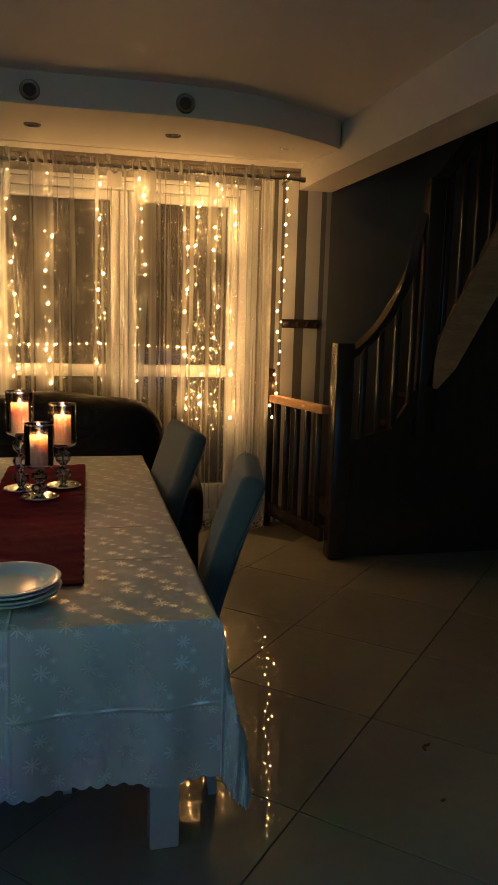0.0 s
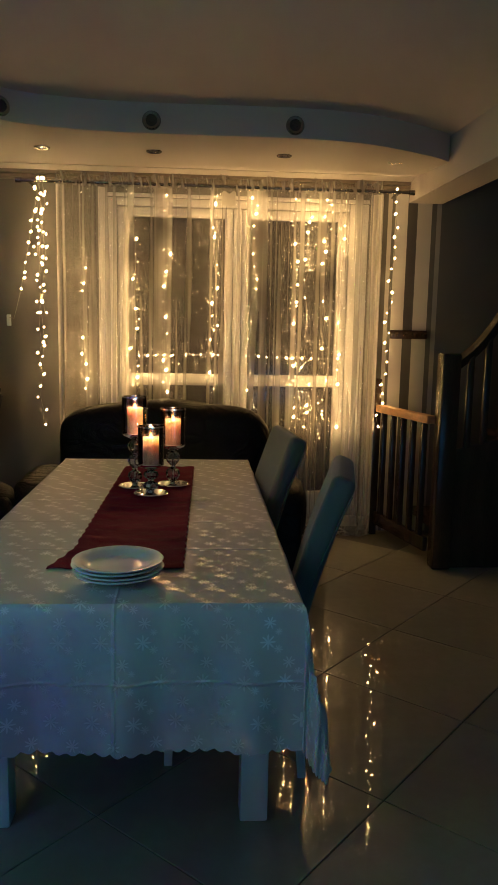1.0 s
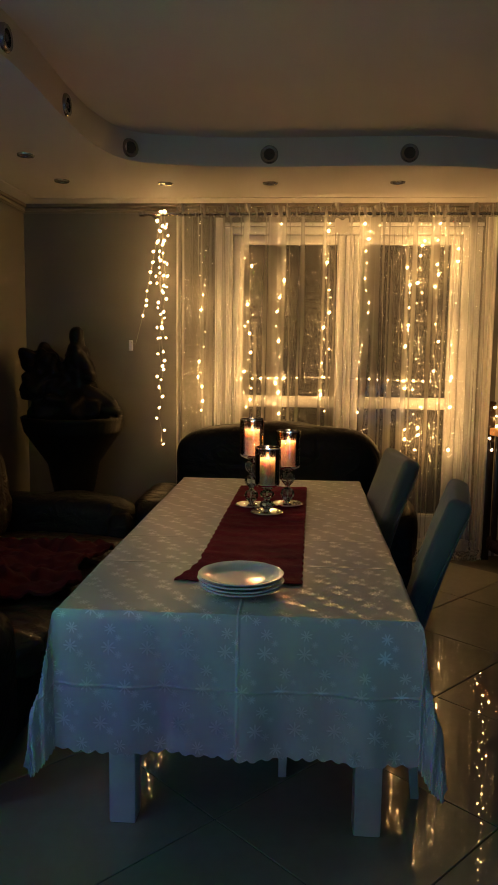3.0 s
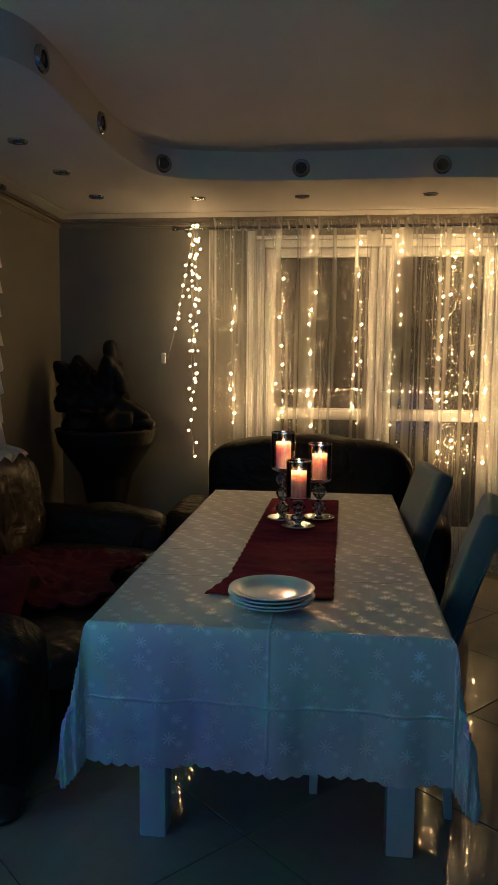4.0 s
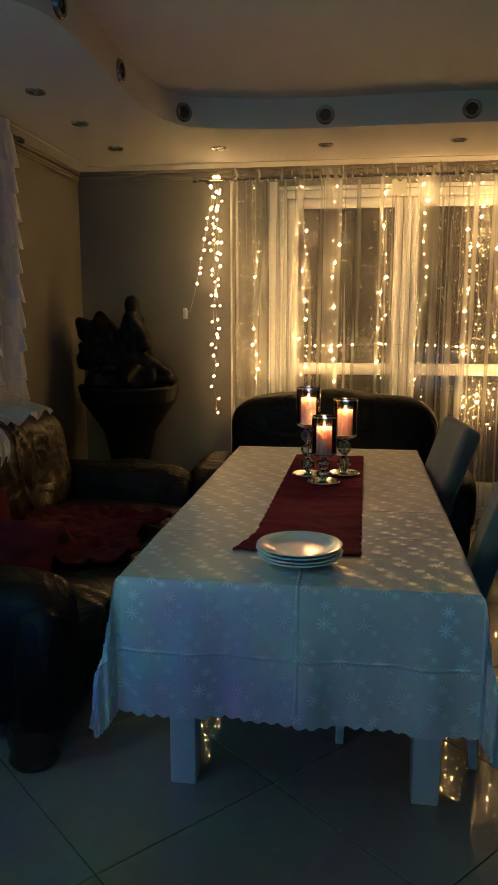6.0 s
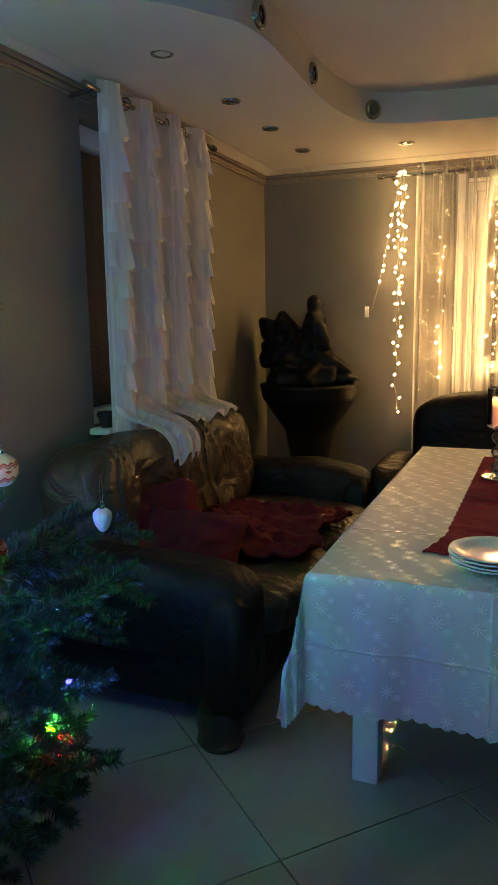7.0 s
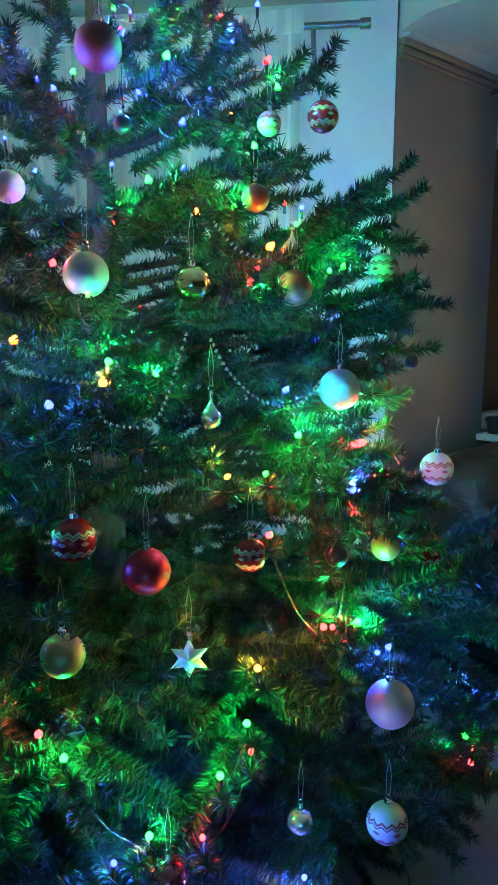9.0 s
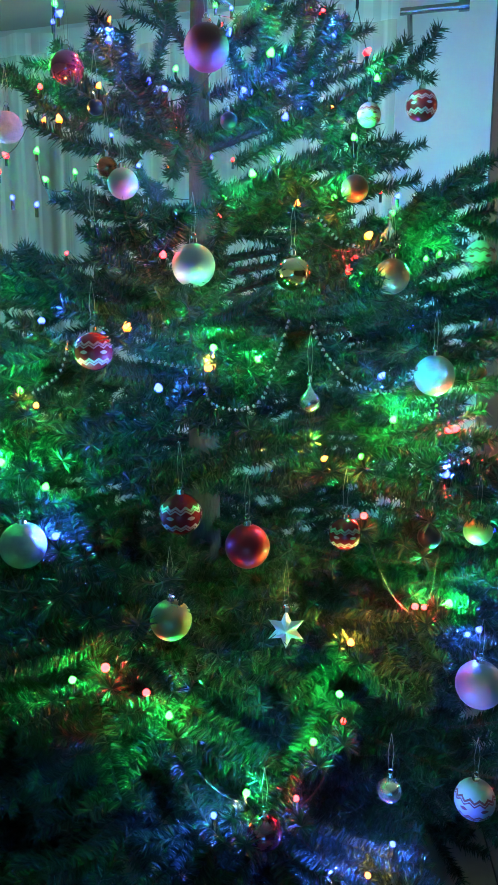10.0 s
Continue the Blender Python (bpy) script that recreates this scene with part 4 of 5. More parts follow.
sofa = thing("leather_sofa", (0, 0, 0), "dark brown tufted leather sofa along the side wall", "sofa")
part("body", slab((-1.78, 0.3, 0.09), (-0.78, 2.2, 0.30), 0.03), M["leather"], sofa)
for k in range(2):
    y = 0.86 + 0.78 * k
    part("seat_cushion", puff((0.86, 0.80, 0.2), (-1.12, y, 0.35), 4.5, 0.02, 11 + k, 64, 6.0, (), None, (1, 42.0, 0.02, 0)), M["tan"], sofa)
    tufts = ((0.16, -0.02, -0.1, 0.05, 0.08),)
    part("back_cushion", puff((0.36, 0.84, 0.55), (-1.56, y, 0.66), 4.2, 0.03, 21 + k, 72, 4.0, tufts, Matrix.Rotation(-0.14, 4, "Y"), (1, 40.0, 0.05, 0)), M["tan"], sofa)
for k, y in enumerate((0.35, 2.15)):
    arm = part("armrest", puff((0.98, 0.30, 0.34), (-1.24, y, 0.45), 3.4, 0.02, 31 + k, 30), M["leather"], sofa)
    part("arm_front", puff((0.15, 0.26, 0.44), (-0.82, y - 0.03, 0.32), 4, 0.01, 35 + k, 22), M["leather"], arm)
for x in (-0.86, -1.7):
    for y in (0.27, 2.2):
        part("foot", lathe([(0.0, 0.0), (0.07, 0.0), (0.082, 0.02), (0.075, 0.05), (0.082, 0.08), (0.078, 0.14), (0.0, 0.14)], 24, at=(x, y, 0)), M["dark_wood"], sofa)

def pillow(size, seed, n=26):
    """A soft square cushion: full in the middle, thin at its seams, with pulled corners and creases."""
    bm = bmesh.new()
    grid = []
    for side in (1, -1):
        rows = []
        for i in range(n + 1):
            row = []
            for j in range(n + 1):
                u, v = 2 * i / n - 1, 2 * j / n - 1
                rim = i in (0, n) or j in (0, n)
                if rim and side < 0:
                    row.append(grid[0][i][j])
                    continue
                full = ((1 - u * u) * (1 - v * v)) ** 0.45
                q = Vector((u * 2.2, v * 2.2, seed))
                crease = 0.16 * noise.noise(q * 1.3) + 0.1 * (abs(noise.noise(q * 2.1)) - 0.2)
                pull = 1 - 0.1 * (1 - abs(u * v))
                row.append(bm.verts.new((size[0] / 2 * u * pull, side * size[1] / 2 * full * (1 + 2.2 * crease) + 0.05 * noise.noise(q * 0.5),
                                         size[2] / 2 * v * pull + 0.02 * noise.noise(q))))
            rows.append(row)
        grid.append(rows)
        for i in range(n):
            for j in range(n):
                f = (rows[i][j], rows[i + 1][j], rows[i + 1][j + 1], rows[i][j + 1])
                bm.faces.new(f if side < 0 else f[::-1])
    bmesh.ops.recalc_face_normals(bm, faces=bm.faces)
    return bm


for nm, size, at, rz, seed in (("throw_pillow", (0.42, 0.17, 0.40), (-1.36, 0.84, 0.575), 55, 1), ("throw_pillow", (0.40, 0.16, 0.36), (-1.14, 0.66, 0.525), 15, 2)):
    ob = finish(nm, pillow(size, 41 + seed), M["red_fabric"], angle=2.5)
    ob.matrix_world = pose(*at, -38, 6, rz)
    tagged(ob, "dark red cushion lying on the leather sofa", "cushion", "red cushions")


def throw(u, v):
    x, y = -1.38 + 0.62 * u, 0.85 + 0.75 * v
    fold = 0.06 * (abs(noise.noise(Vector((4 * u, 5 * v, 0.3)))) - 0.1) + 0.03 * noise.noise(Vector((3 * u, 9 * v, 4))) + 0.02 * noise.noise(Vector((14 * u, 16 * v, 2)))
    return (x + 0.04 * math.sin(9 * v), y + 0.03 * math.sin(7 * u), 0.49 + fold + 0.05 * math.exp(-((u - 0.3) ** 2 + (v - 0.35) ** 2) / 0.05))


tagged(finish("throw_blanket", sheet(throw, 60, 60, 0.012), M["red_fabric"]), "crumpled dark red throw on the sofa seat", "blanket")

# ---- fountain sculpture in the corner ----


def sculpture(x, y):
    """Pedestal, wide basin and a rocky seated form, as one cast."""
    bm = lathe([(0.0, 0.0), (0.2, 0.0), (0.21, 0.05), (0.17, 0.1), (0.13, 0.2), (0.12, 0.42), (0.15, 0.55), (0.17, 0.66), (0.25, 0.78), (0.32, 0.88), (0.335, 0.95),
                (0.34, 0.975), (0.32, 0.98), (0.30, 0.955), (0.0, 0.93)], 40)

    def lump(size, at, tilt=0.0, seed=0, wr=0.03, fr=9.0):
        b2 = puff(size, at, 2.3, wr, seed, 26, fr, (), Matrix.Rotation(tilt, 4, "Y"))
        me = bpy.data.meshes.new("lump")
        b2.to_mesh(me)
        b2.free()
        bm.from_mesh(me)
        bpy.data.meshes.remove(me)

    lump((0.52, 0.4, 0.22), (-0.03, 0, 1.03), 0.0, 1, 0.08, 13.0)
    lump((0.3, 0.3, 0.36), (-0.17, 0.02, 1.2), 0.2, 2, 0.10, 13.0)
    lump((0.36, 0.3, 0.3), (-0.06, 0.04, 1.14), 0.1, 12, 0.08, 12.0)
    lump((0.2, 0.22, 0.26), (-0.2, 0.0, 1.3), -0.3, 3, 0.09, 14.0)
    lump((0.14, 0.16, 0.3), (0.025, 0.0, 1.34), 0.08, 4, 0.035, 16.0)
    lump((0.17, 0.17, 0.2), (0.01, 0, 1.22), 0.0, 5, 0.05, 14.0)
    lump((0.095, 0.1, 0.13), (0.035, -0.02, 1.5), 0.1, 6, 0.008)
    lump((0.08, 0.1, 0.24), (0.1, -0.03, 1.31), -0.45, 7, 0.015)
    lump((0.34, 0.13, 0.1), (0.15, -0.02, 1.12), 0.45, 8, 0.02)
    lump((0.28, 0.16, 0.08), (0.2, 0.0, 1.02), 0.1, 9, 0.02)
    lump((0.1, 0.12, 0.08), (0.13, -0.05, 1.24), 0.0, 10, 0.01)
    bmesh.ops.recalc_face_normals(bm, faces=bm.faces)
    ob = finish("fountain_sculpture", bm, M["bronze_cast"])
    cast = ob.modifiers.new("cast", "REMESH")
    cast.mode, cast.voxel_size, cast.use_smooth_shade = "VOXEL", 0.011, True
    ob.matrix_world = pose(x, y, 0, 0, 0, 0)
    tagged(ob, "dark bronze indoor fountain sculpture on a pedestal", "sculpture")


sculpture(-1.37, 3.0)

# ---- warm string lights at the window ----

def bulb_at(p, parent, mesh, s=1.0):
    ob = new("bulb", mesh)
    ob.parent = parent
    ob.matrix_local = Matrix.LocRotScale(p, Euler((random.random(), random.random(), random.random())), (s, s, s))
    return ob


def bulb_mesh_of(mat, r=0.0055, tip=None):
    bm = lathe([(0.0, -r), (r * 0.7, -r * 0.7), (r, 0), (r * 0.75, r * 0.8), (r * 0.3, r * 1.6), (0, r * 1.8)], 8)
    me = bpy.data.meshes.new("bulb")
    bm.to_mesh(me)
    bm.free()
    me.materials.append(mat)
    if tip:
        me.materials.append(tip)
        for f in me.polygons:
            f.material_index = 1 if f.center.z > r * 0.3 else 0
    return me


warm_mesh = bulb_mesh_of(M["bulb"], 0.0052)
rng = random.Random(4)
for k, x in enumerate(STRING_X):
    low = (0.95, 0.9, 0.95, 0.92, 0.78, 0.72, 0.55, 0.62, 0.75)[k]
    t = thing("string_light", (0, 0, 0), "drop of warm white LED string lights behind the net curtain", "string lights", "window light curtain")
    z, pts = 2.27, [(x, 3.195, 2.325), (x, 3.25, 2.31), (x, 3.26, 2.28)]
    while z > low:
        dx = rng.uniform(-0.03, 0.03)
        size = rng.choice((0.45, 0.55, 0.6, 0.7, 0.75, 1.0, 1.45, 1.6))
        y = 3.266 + rng.uniform(-0.008, 0.02)
        bulb_at((x + dx, y, z), t, warm_mesh, size)
        if size > 0.9:
            lamp("string_light_glow", "POINT", (x + dx, y - 0.004, z + 0.02), STRING_POWER * size * (0.6 if k == 0 else 1.0), WARM, 0.004)
        pts.append((x + dx * 0.5, y + 0.008, z))
        z -= rng.choice((0.028, 0.05, 0.065, 0.08, 0.1, 0.115))
    part("cable", tube(pts, 0.0012, 5), M["wire"], t)
t = thing("string_light", (0, 0, 0), "level row of warm white LED string lights", "string lights", "window light curtain")
pts = []
for k in range(24):
    x = -0.27 + 1.42 * k / 23
    p = (x, 3.29, 1.238 + 0.008 * math.sin(5 * x))
    pts.append(p)
    if not 0.36 < x < 0.5:
        bulb_at((p[0] + rng.uniform(-0.015, 0.015), 3.285, p[2]), t, warm_mesh, rng.choice((0.7, 0.9, 1.1)))
part("cable", tube(pts, 0.0012, 5), M["wire"], t)

bundle = thing("string_light", (0, 0, 0), "bunched warm white LED string lights hanging from the curtain rod", "string lights", "window light curtain")
for k in range(4):
    low = (0.72, 1.15, 1.5, 1.75)[k]
    z, pts = 2.33, []
    x0 = -0.80 + 0.012 * (k - 1.5)
    while z > low:
        dx = rng.uniform(-0.03, 0.03)
        bulb_at((x0 + dx, 3.17 + rng.uniform(-0.02, 0.02), z), bundle, warm_mesh, rng.choice((0.9, 1.1, 1.4)))
        pts.append((x0 + dx * 0.4, 3.18, z))
        z -= rng.uniform(0.055, 0.11)
    part("cable", tube(pts, 0.0015, 5), M["wire"], bundle)
pts = [(-0.81 - 0.2 * u - 0.06 * max(0, u - 0.8) * 5 * 0.2, 3.2 + 0.14 * u, 2.32 - 0.86 * u) for u in (k / 14 for k in range(15))]
pts += [(-1.055, 3.35, 1.47)]
part("cable", tube(pts, 0.002, 5), M["wire"], bundle)
for k in range(1, 12):
    p = pts[k]
    bulb_at((p[0] + rng.uniform(-0.02, 0.02), p[1] - 0.008, p[2] + rng.uniform(-0.02, 0.02)), bundle, warm_mesh, rng.choice((0.9, 1.2, 1.4)))
part("plug_box", box((0.028, 0.022, 0.075), (-1.06, 3.36, 1.45), 0.004, m=Matrix()), M["porcelain"], bundle, "small white plastic control box")

right = thing("string_light", (0, 0, 0), "drop of warm white LED string lights beside the curtain", "string lights", "window light curtain")
z, pts = 2.34, []
while z > 0.77:
    x = 1.5 - 0.05 * (2.34 - z) + rng.uniform(-0.022, 0.022)
    bulb_at((x, 3.2, z), right, warm_mesh, rng.choice((0.9, 1.1, 1.4)))
    pts.append((x, 3.205, z))
    z -= rng.uniform(0.055, 0.09)
part("cable", tube(pts, 0.0015, 5), M["wire"], right)

# crumbs of fir on the floor
for k, (x, y, turn) in enumerate(((1.30, 0.549, 20), (1.28, 0.53, 80), (1.213, 0.266, 5))):
    ob = finish("fir_scrap", puff((0.035 - 0.008 * k, 0.012, 0.006), (0, 0, 0), 2.2, 0.004, 60 + k, 8, 60.0), M["bark"])
    ob.matrix_world = pose(x, y, 0.003, 0, 0, turn)
    tagged(ob, "dark scrap of fir twig on the tile floor", "scrap", "fir scraps")

# ---- fir tree ----
TX, TY = -1.52, -1.06
tree = thing("christmas_tree", (TX, TY, 0), "tall green fir tree hung with baubles and coloured lights", "tree")


def reach(z):
    """How far the branches go out at a height."""
    return max(0.12, 0.95 * max(0.0, 1 - (z - 0.45) / 2.0) ** 0.6)


trunk_line = [(0.006 * math.sin(4 * z), 0.006 * math.cos(5 * z), z) for z in (0.12 * k for k in range(21))]
part("trunk", tube(trunk_line, 0.058, 12, taper=0.2), M["bark"], tree)

grow = np.random.RandomState(5)
stems, weights = [], []


def twig(a, d, length, sag, lift, n):
    """A bent twig from a along d: it sags, then lifts at its tip."""
    out = []
    for k in range(n + 1):
        s = k / n
        p = a + d * (length * s)
        p = p + np.array((0, 0, -sag * length * s * (1 - 0.55 * s) + lift * length * s ** 3))
        out.append(p)
    return np.array(out)


count = 132
# the open upper boughs: height at the trunk, and the tip
BOUGHS = ((1.83, -0.14, -0.41, 1.88), (1.95, 0.01, -0.17, 2.07), (1.97, 0.21, 0.15, 2.03), (1.8, 0.32, 0.14, 1.95), (1.76, 0.38, 0.32, 1.91),
          (1.75, -0.16, -0.25, 1.87), (1.72, 0.1, -0.21, 1.88), (1.66, 0.39, 0.15, 1.75), (1.6, 0.08, -0.34, 1.63), (1.52, 0.46, 0.45, 1.65),
          (1.49, 0.55, 0.31, 1.58), (1.4, 0.56, 0.33, 1.47), (1.4, 0.12, -0.46, 1.51), (1.38, 0.04, -0.49, 1.47), (1.28, 0.14, -0.53, 1.33),
          (1.34, 0.6, 0.29, 1.41), (1.3, 0.62, 0.24, 1.37), (1.55, 0.47, -0.09, 1.63), (1.42, 0.25, -0.36, 1.52), (1.56, 0.46, 0.07, 1.64))
LONG = ((0.78, 34, 1.0), (0.84, 46, 1.0), (0.86, -40, 0.86), (0.78, -48, 0.88), (0.8, -62, 0.8))  # long boughs: height, bearing, length
for k in range(count + len(LONG) + len(BOUGHS)):
    f = (min(k, count - 1) + 0.5) / count
    z = 0.30 + 2.0 * f ** 1.6
    az = 2.39996 * k + grow.uniform(-0.5, 0.5)
    size = reach(z) * grow.uniform(0.78, 1.08)
    room_side = math.cos(az + 0.56)
    if k < count and z > 1.42 and (room_side > 0.1 or k % 2):
        continue
    if count <= k < count + len(LONG):
        z, az, size = LONG[k - count]
        az, f = math.radians(az), ((z - 0.3) / 2.0) ** 0.625
    rise = -0.05 + 0.55 * f ** 1.5 + grow.uniform(-0.2, 0.16)
    d = np.array((math.cos(az) * math.cos(rise), math.sin(az) * math.cos(rise), math.sin(rise)))
    bent = 1.0
    if k >= count + len(LONG):
        z, *tip = BOUGHS[k - count - len(LONG)]
        d = np.array(tip) - np.array((0, 0, z))
        size = np.linalg.norm(d)
        d, f, bent = d / size, (z - 0.3) / 2.0, 0.35
    main = twig(np.array((0, 0, z)), d, size, bent * (0.16 + grow.uniform(-0.12, 0.16)) * (1 - f), bent * 0.18 * (1 - 0.5 * f), 9)
    part("branch", tube(main, 0.011 * (0.7 + 0.5 * (1 - f)), 6, taper=0.25), M["bark"], tree)
    stems.append((main, 1.0))
    side = np.cross(d, (0, 0, 1.0))
    side /= np.linalg.norm(side)
    pairs = max(2, int(size / (0.095 if z < 1.28 else 0.11)))
    for j in range(pairs):
        s = 0.22 + 0.76 * (j + 0.5) / pairs
        i = min(8, int(s * 9))
        root = main[i] + (main[i + 1] - main[i]) * (s * 9 - i)
        for sg in (-1, 1):
            tl = (0.09 + 0.42 * size * (1 - s) ** 0.8) * grow.uniform(0.6, 1.1)
            td = d * 0.75 + side * sg * grow.uniform(0.55, 0.85) + np.array((0, 0, grow.uniform(-0.5, 0.25)))
            td /= np.linalg.norm(td)
            tw = twig(root, td, tl, 0.12, 0.12, 5)
            stems.append((tw, 0.85))
            if tl > 0.24:
                for q in (0.6,):
                    i2 = int(q * 5)
                    for sg2 in (-1, 1):
                        sd = td * 0.75 + np.cross(td, (0, 0, 1.0)) * sg2 * 0.6 + np.array((0, 0, grow.uniform(-0.15, 0.1)))
                        sd /= np.linalg.norm(sd)
                        stems.append((twig(tw[i2], sd, tl * 0.4 * grow.uniform(0.7, 1.1), 0.1, 0.1, 3), 0.75))

# coloured lights on the tree
LED = dict(
    blue=((0.002, 0.012, 1.0), 0.57, [
        (-1.16, -1.23, 1.87), (-1.28, -1.39, 1.86), (-1.13, -1.02, 1.90), (-1.20, -1.36, 1.78), (-1.18, -1.34, 1.77), (-1.11, -1.23, 1.77),
        (-1.10, -1.22, 1.76), (-1.09, -1.11, 1.79), (-1.08, -1.17, 1.73), (-1.10, -1.37, 1.56), (-1.22, -1.55, 1.40), (-0.91, -1.10, 1.31),
        (-1.04, -1.44, 1.30), (-0.86, -0.99, 1.14), (-0.85, -1.47, 0.71), (-0.73, -1.23, 0.63), (-0.79, -0.97, 0.88), (-0.76, -1.33, 0.61),
        (-1.10, -1.59, 1.08), (-0.90, -0.49, 0.59), (-0.86, -0.99, 1.14), (-0.89, -0.84, 1.11), (-0.79, -1.00, 0.88), (-0.89, -0.51, 0.60)]),
    green=((0.001, 1.0, 0.012), 0.43, [
        (-1.12, -1.17, 1.84), (-1.14, -0.90, 1.85), (-1.05, -1.04, 1.71), (-1.06, -1.25, 1.63), (-1.07, -1.30, 1.59), (-1.02, -1.11, 1.60),
        (-1.01, -0.89, 1.51), (-1.01, -1.36, 1.36), (-0.98, -1.30, 1.34), (-1.22, -1.59, 1.29), (-0.89, -1.09, 1.24), (-0.88, -1.17, 1.19),
        (-1.21, -1.63, 1.18), (-1.13, -1.59, 1.15), (-1.03, -1.60, 0.88), (-0.92, -1.50, 0.84), (-0.81, -1.27, 0.85), (-0.80, -1.04, 0.94),
        (-0.84, -1.42, 0.73), (-0.81, -1.32, 0.79), (-0.90, -0.97, 1.25), (-0.97, -1.10, 1.46), (-0.80, -0.69, 0.60), (-0.91, -0.91, 1.25),
        (-0.79, -0.72, 0.62), (-1.03, -0.83, 1.52), (-0.80, -1.05, 0.94)]),
    red=((1.0, 0.001, 0.004), 0.155, [
        (-1.15, -1.03, 1.94), (-1.16, -0.91, 1.90), (-1.39, -1.47, 1.80), (-1.14, -1.34, 1.70), (-1.09, -1.40, 1.50), (-0.98, -1.10, 1.50),
        (-0.98, -1.11, 1.48), (-0.89, -0.93, 1.21), (-0.89, -0.85, 1.14), (-0.85, -1.00, 1.10), (-0.86, -1.18, 1.10), (-0.80, -1.10, 0.95),
        (-1.00, -1.56, 0.90), (-0.95, -1.52, 0.87), (-0.80, -1.27, 0.81), (-0.80, -1.36, 0.72), (-1.07, -1.31, 1.56), (-0.78, -0.70, 0.56),
        (-0.89, -0.94, 1.21), (-0.88, -0.90, 1.15), (-0.81, -1.11, 0.95), (-0.89, -0.95, 1.21)]),
    amber=((1.0, 0.1, 0.001), 0.145, [
        (-1.26, -1.42, 1.78), (-1.25, -1.37, 1.86), (-1.02, -1.19, 1.58), (-1.07, -1.07, 1.76), (-0.99, -1.06, 1.54), (-1.31, -1.47, 1.73),
        (-1.10, -1.46, 1.39), (-1.01, -1.37, 1.33), (-0.90, -1.23, 1.19), (-0.82, -1.24, 0.92), (-0.84, -1.44, 0.70), (-1.18, -1.58, 1.27),
        (-0.74, -1.27, 0.59), (-1.30, -1.38, 1.90), (-1.15, -1.15, 1.92), (-0.82, -1.24, 0.92), (-0.90, -1.23, 1.19)]),
)
# the larger baubles hang free of the twigs
ROOM = [np.array(c0) for c0 in ((-0.747, -1.018, 0.814), (-0.703, -1.074, 0.655), (-0.917, -1.246, 1.3), (-0.936, -1.485, 0.978), (-0.963, -1.45, 1.124),
                                (-0.906, -1.371, 1.075), (-0.848, -1.231, 1.083), (-0.852, -1.34, 0.956), (-0.737, -1.233, 0.717), (-1.116, -1.509, 1.355))]
# twigs round each light
for rgb, power, places in LED.values():
    for p in places:
        rel = np.array((p[0] - TX, p[1] - TY, p[2]))
        d = np.array((rel[0], rel[1], 0.0))
        d /= np.linalg.norm(d)
        turn = grow.uniform(-0.7, 0.7)
        d = np.array((d[0] * math.cos(turn) - d[1] * math.sin(turn), d[0] * math.sin(turn) + d[1] * math.cos(turn), 0.12))
        stems.append((twig(rel - d * 0.15 - np.array((0, 0, 0.03)), d, 0.2, 0.05, 0.1, 4), 0.85))
        for side_turn in (-0.8, 0.75) if p[2] < 1.45 else ():
            c, sn = math.cos(side_turn), math.sin(side_turn)
            d2 = np.array((d[0] * c - d[1] * sn, d[0] * sn + d[1] * c, grow.uniform(-0.45, 0.1)))
            side_twig = twig(rel - d * 0.06 - np.array((0, 0, 0.045)), d2, grow.uniform(0.13, 0.2), 0.1, 0.1, 4)
            if all(np.linalg.norm(side_twig + (TX, TY, 0) - c0, axis=1).min() > 0.1 for c0 in ROOM):
                stems.append((side_twig, 0.85))

verts, tris = [], []
base = 0
twig_bm_v, twig_bm_f = [], []
for line, scale in stems:
    seg = np.diff(line, axis=0)
    lens_ = np.linalg.norm(seg, axis=1)
    total = lens_.sum()
    n = int(total * 2500)
    if n < 6:
        continue
    s = np.sort(grow.uniform(0.02, 1.0, n)) * total
    cum = np.concatenate([[0], np.cumsum(lens_)])
    i = np.clip(np.searchsorted(cum, s) - 1, 0, len(seg) - 1)
    t = ((s - cum[i]) / lens_[i])[:, None]
    root = line[i] + seg[i] * t
    d = seg[i] / lens_[i][:, None]
    ref = np.tile(np.array((0.05, 0.03, 1.0)), (n, 1))
    a = np.cross(d, ref)
    a /= np.linalg.norm(a, axis=1)[:, None]
    b = np.cross(a, d)
    ang = grow.uniform(-1.2, math.pi + 1.2, n)[:, None]
    out = np.cos(ang) * a + np.sin(ang) * b
    way = d * grow.uniform(0.35, 0.8, (n, 1)) + out
    way /= np.linalg.norm(way, axis=1)[:, None]
    ln = grow.uniform(0.019, 0.030, (n, 1)) * (0.7 + 0.3 * scale)
    wide = np.cross(way, grow.normal(size=(n, 3)))
    wide /= np.linalg.norm(wide, axis=1)[:, None]
    wide *= 0.002
    tri = np.stack([root - wide, root + wide, root + way * ln], 1).reshape(-1, 3)
    verts.append(tri)
    tris.append(np.arange(base, base + 3 * n).reshape(-1, 3))
    base += 3 * n
    # thin wood of the twig: a three-sided strip
    if scale < 1:
        v0 = len(twig_bm_v)
        for p in line:
            for w in range(3):
                an = w * 2.094
                twig_bm_v.append((p[0] + 0.0022 * math.cos(an), p[1] + 0.0022 * math.sin(an), p[2] + 0.001 * math.sin(an)))
        for q in range(len(line) - 1):
            for w in range(3):
                e = (w + 1) % 3
                twig_bm_f.append((v0 + 3 * q + w, v0 + 3 * q + e, v0 + 3 * q + 3 + e, v0 + 3 * q + 3 + w))
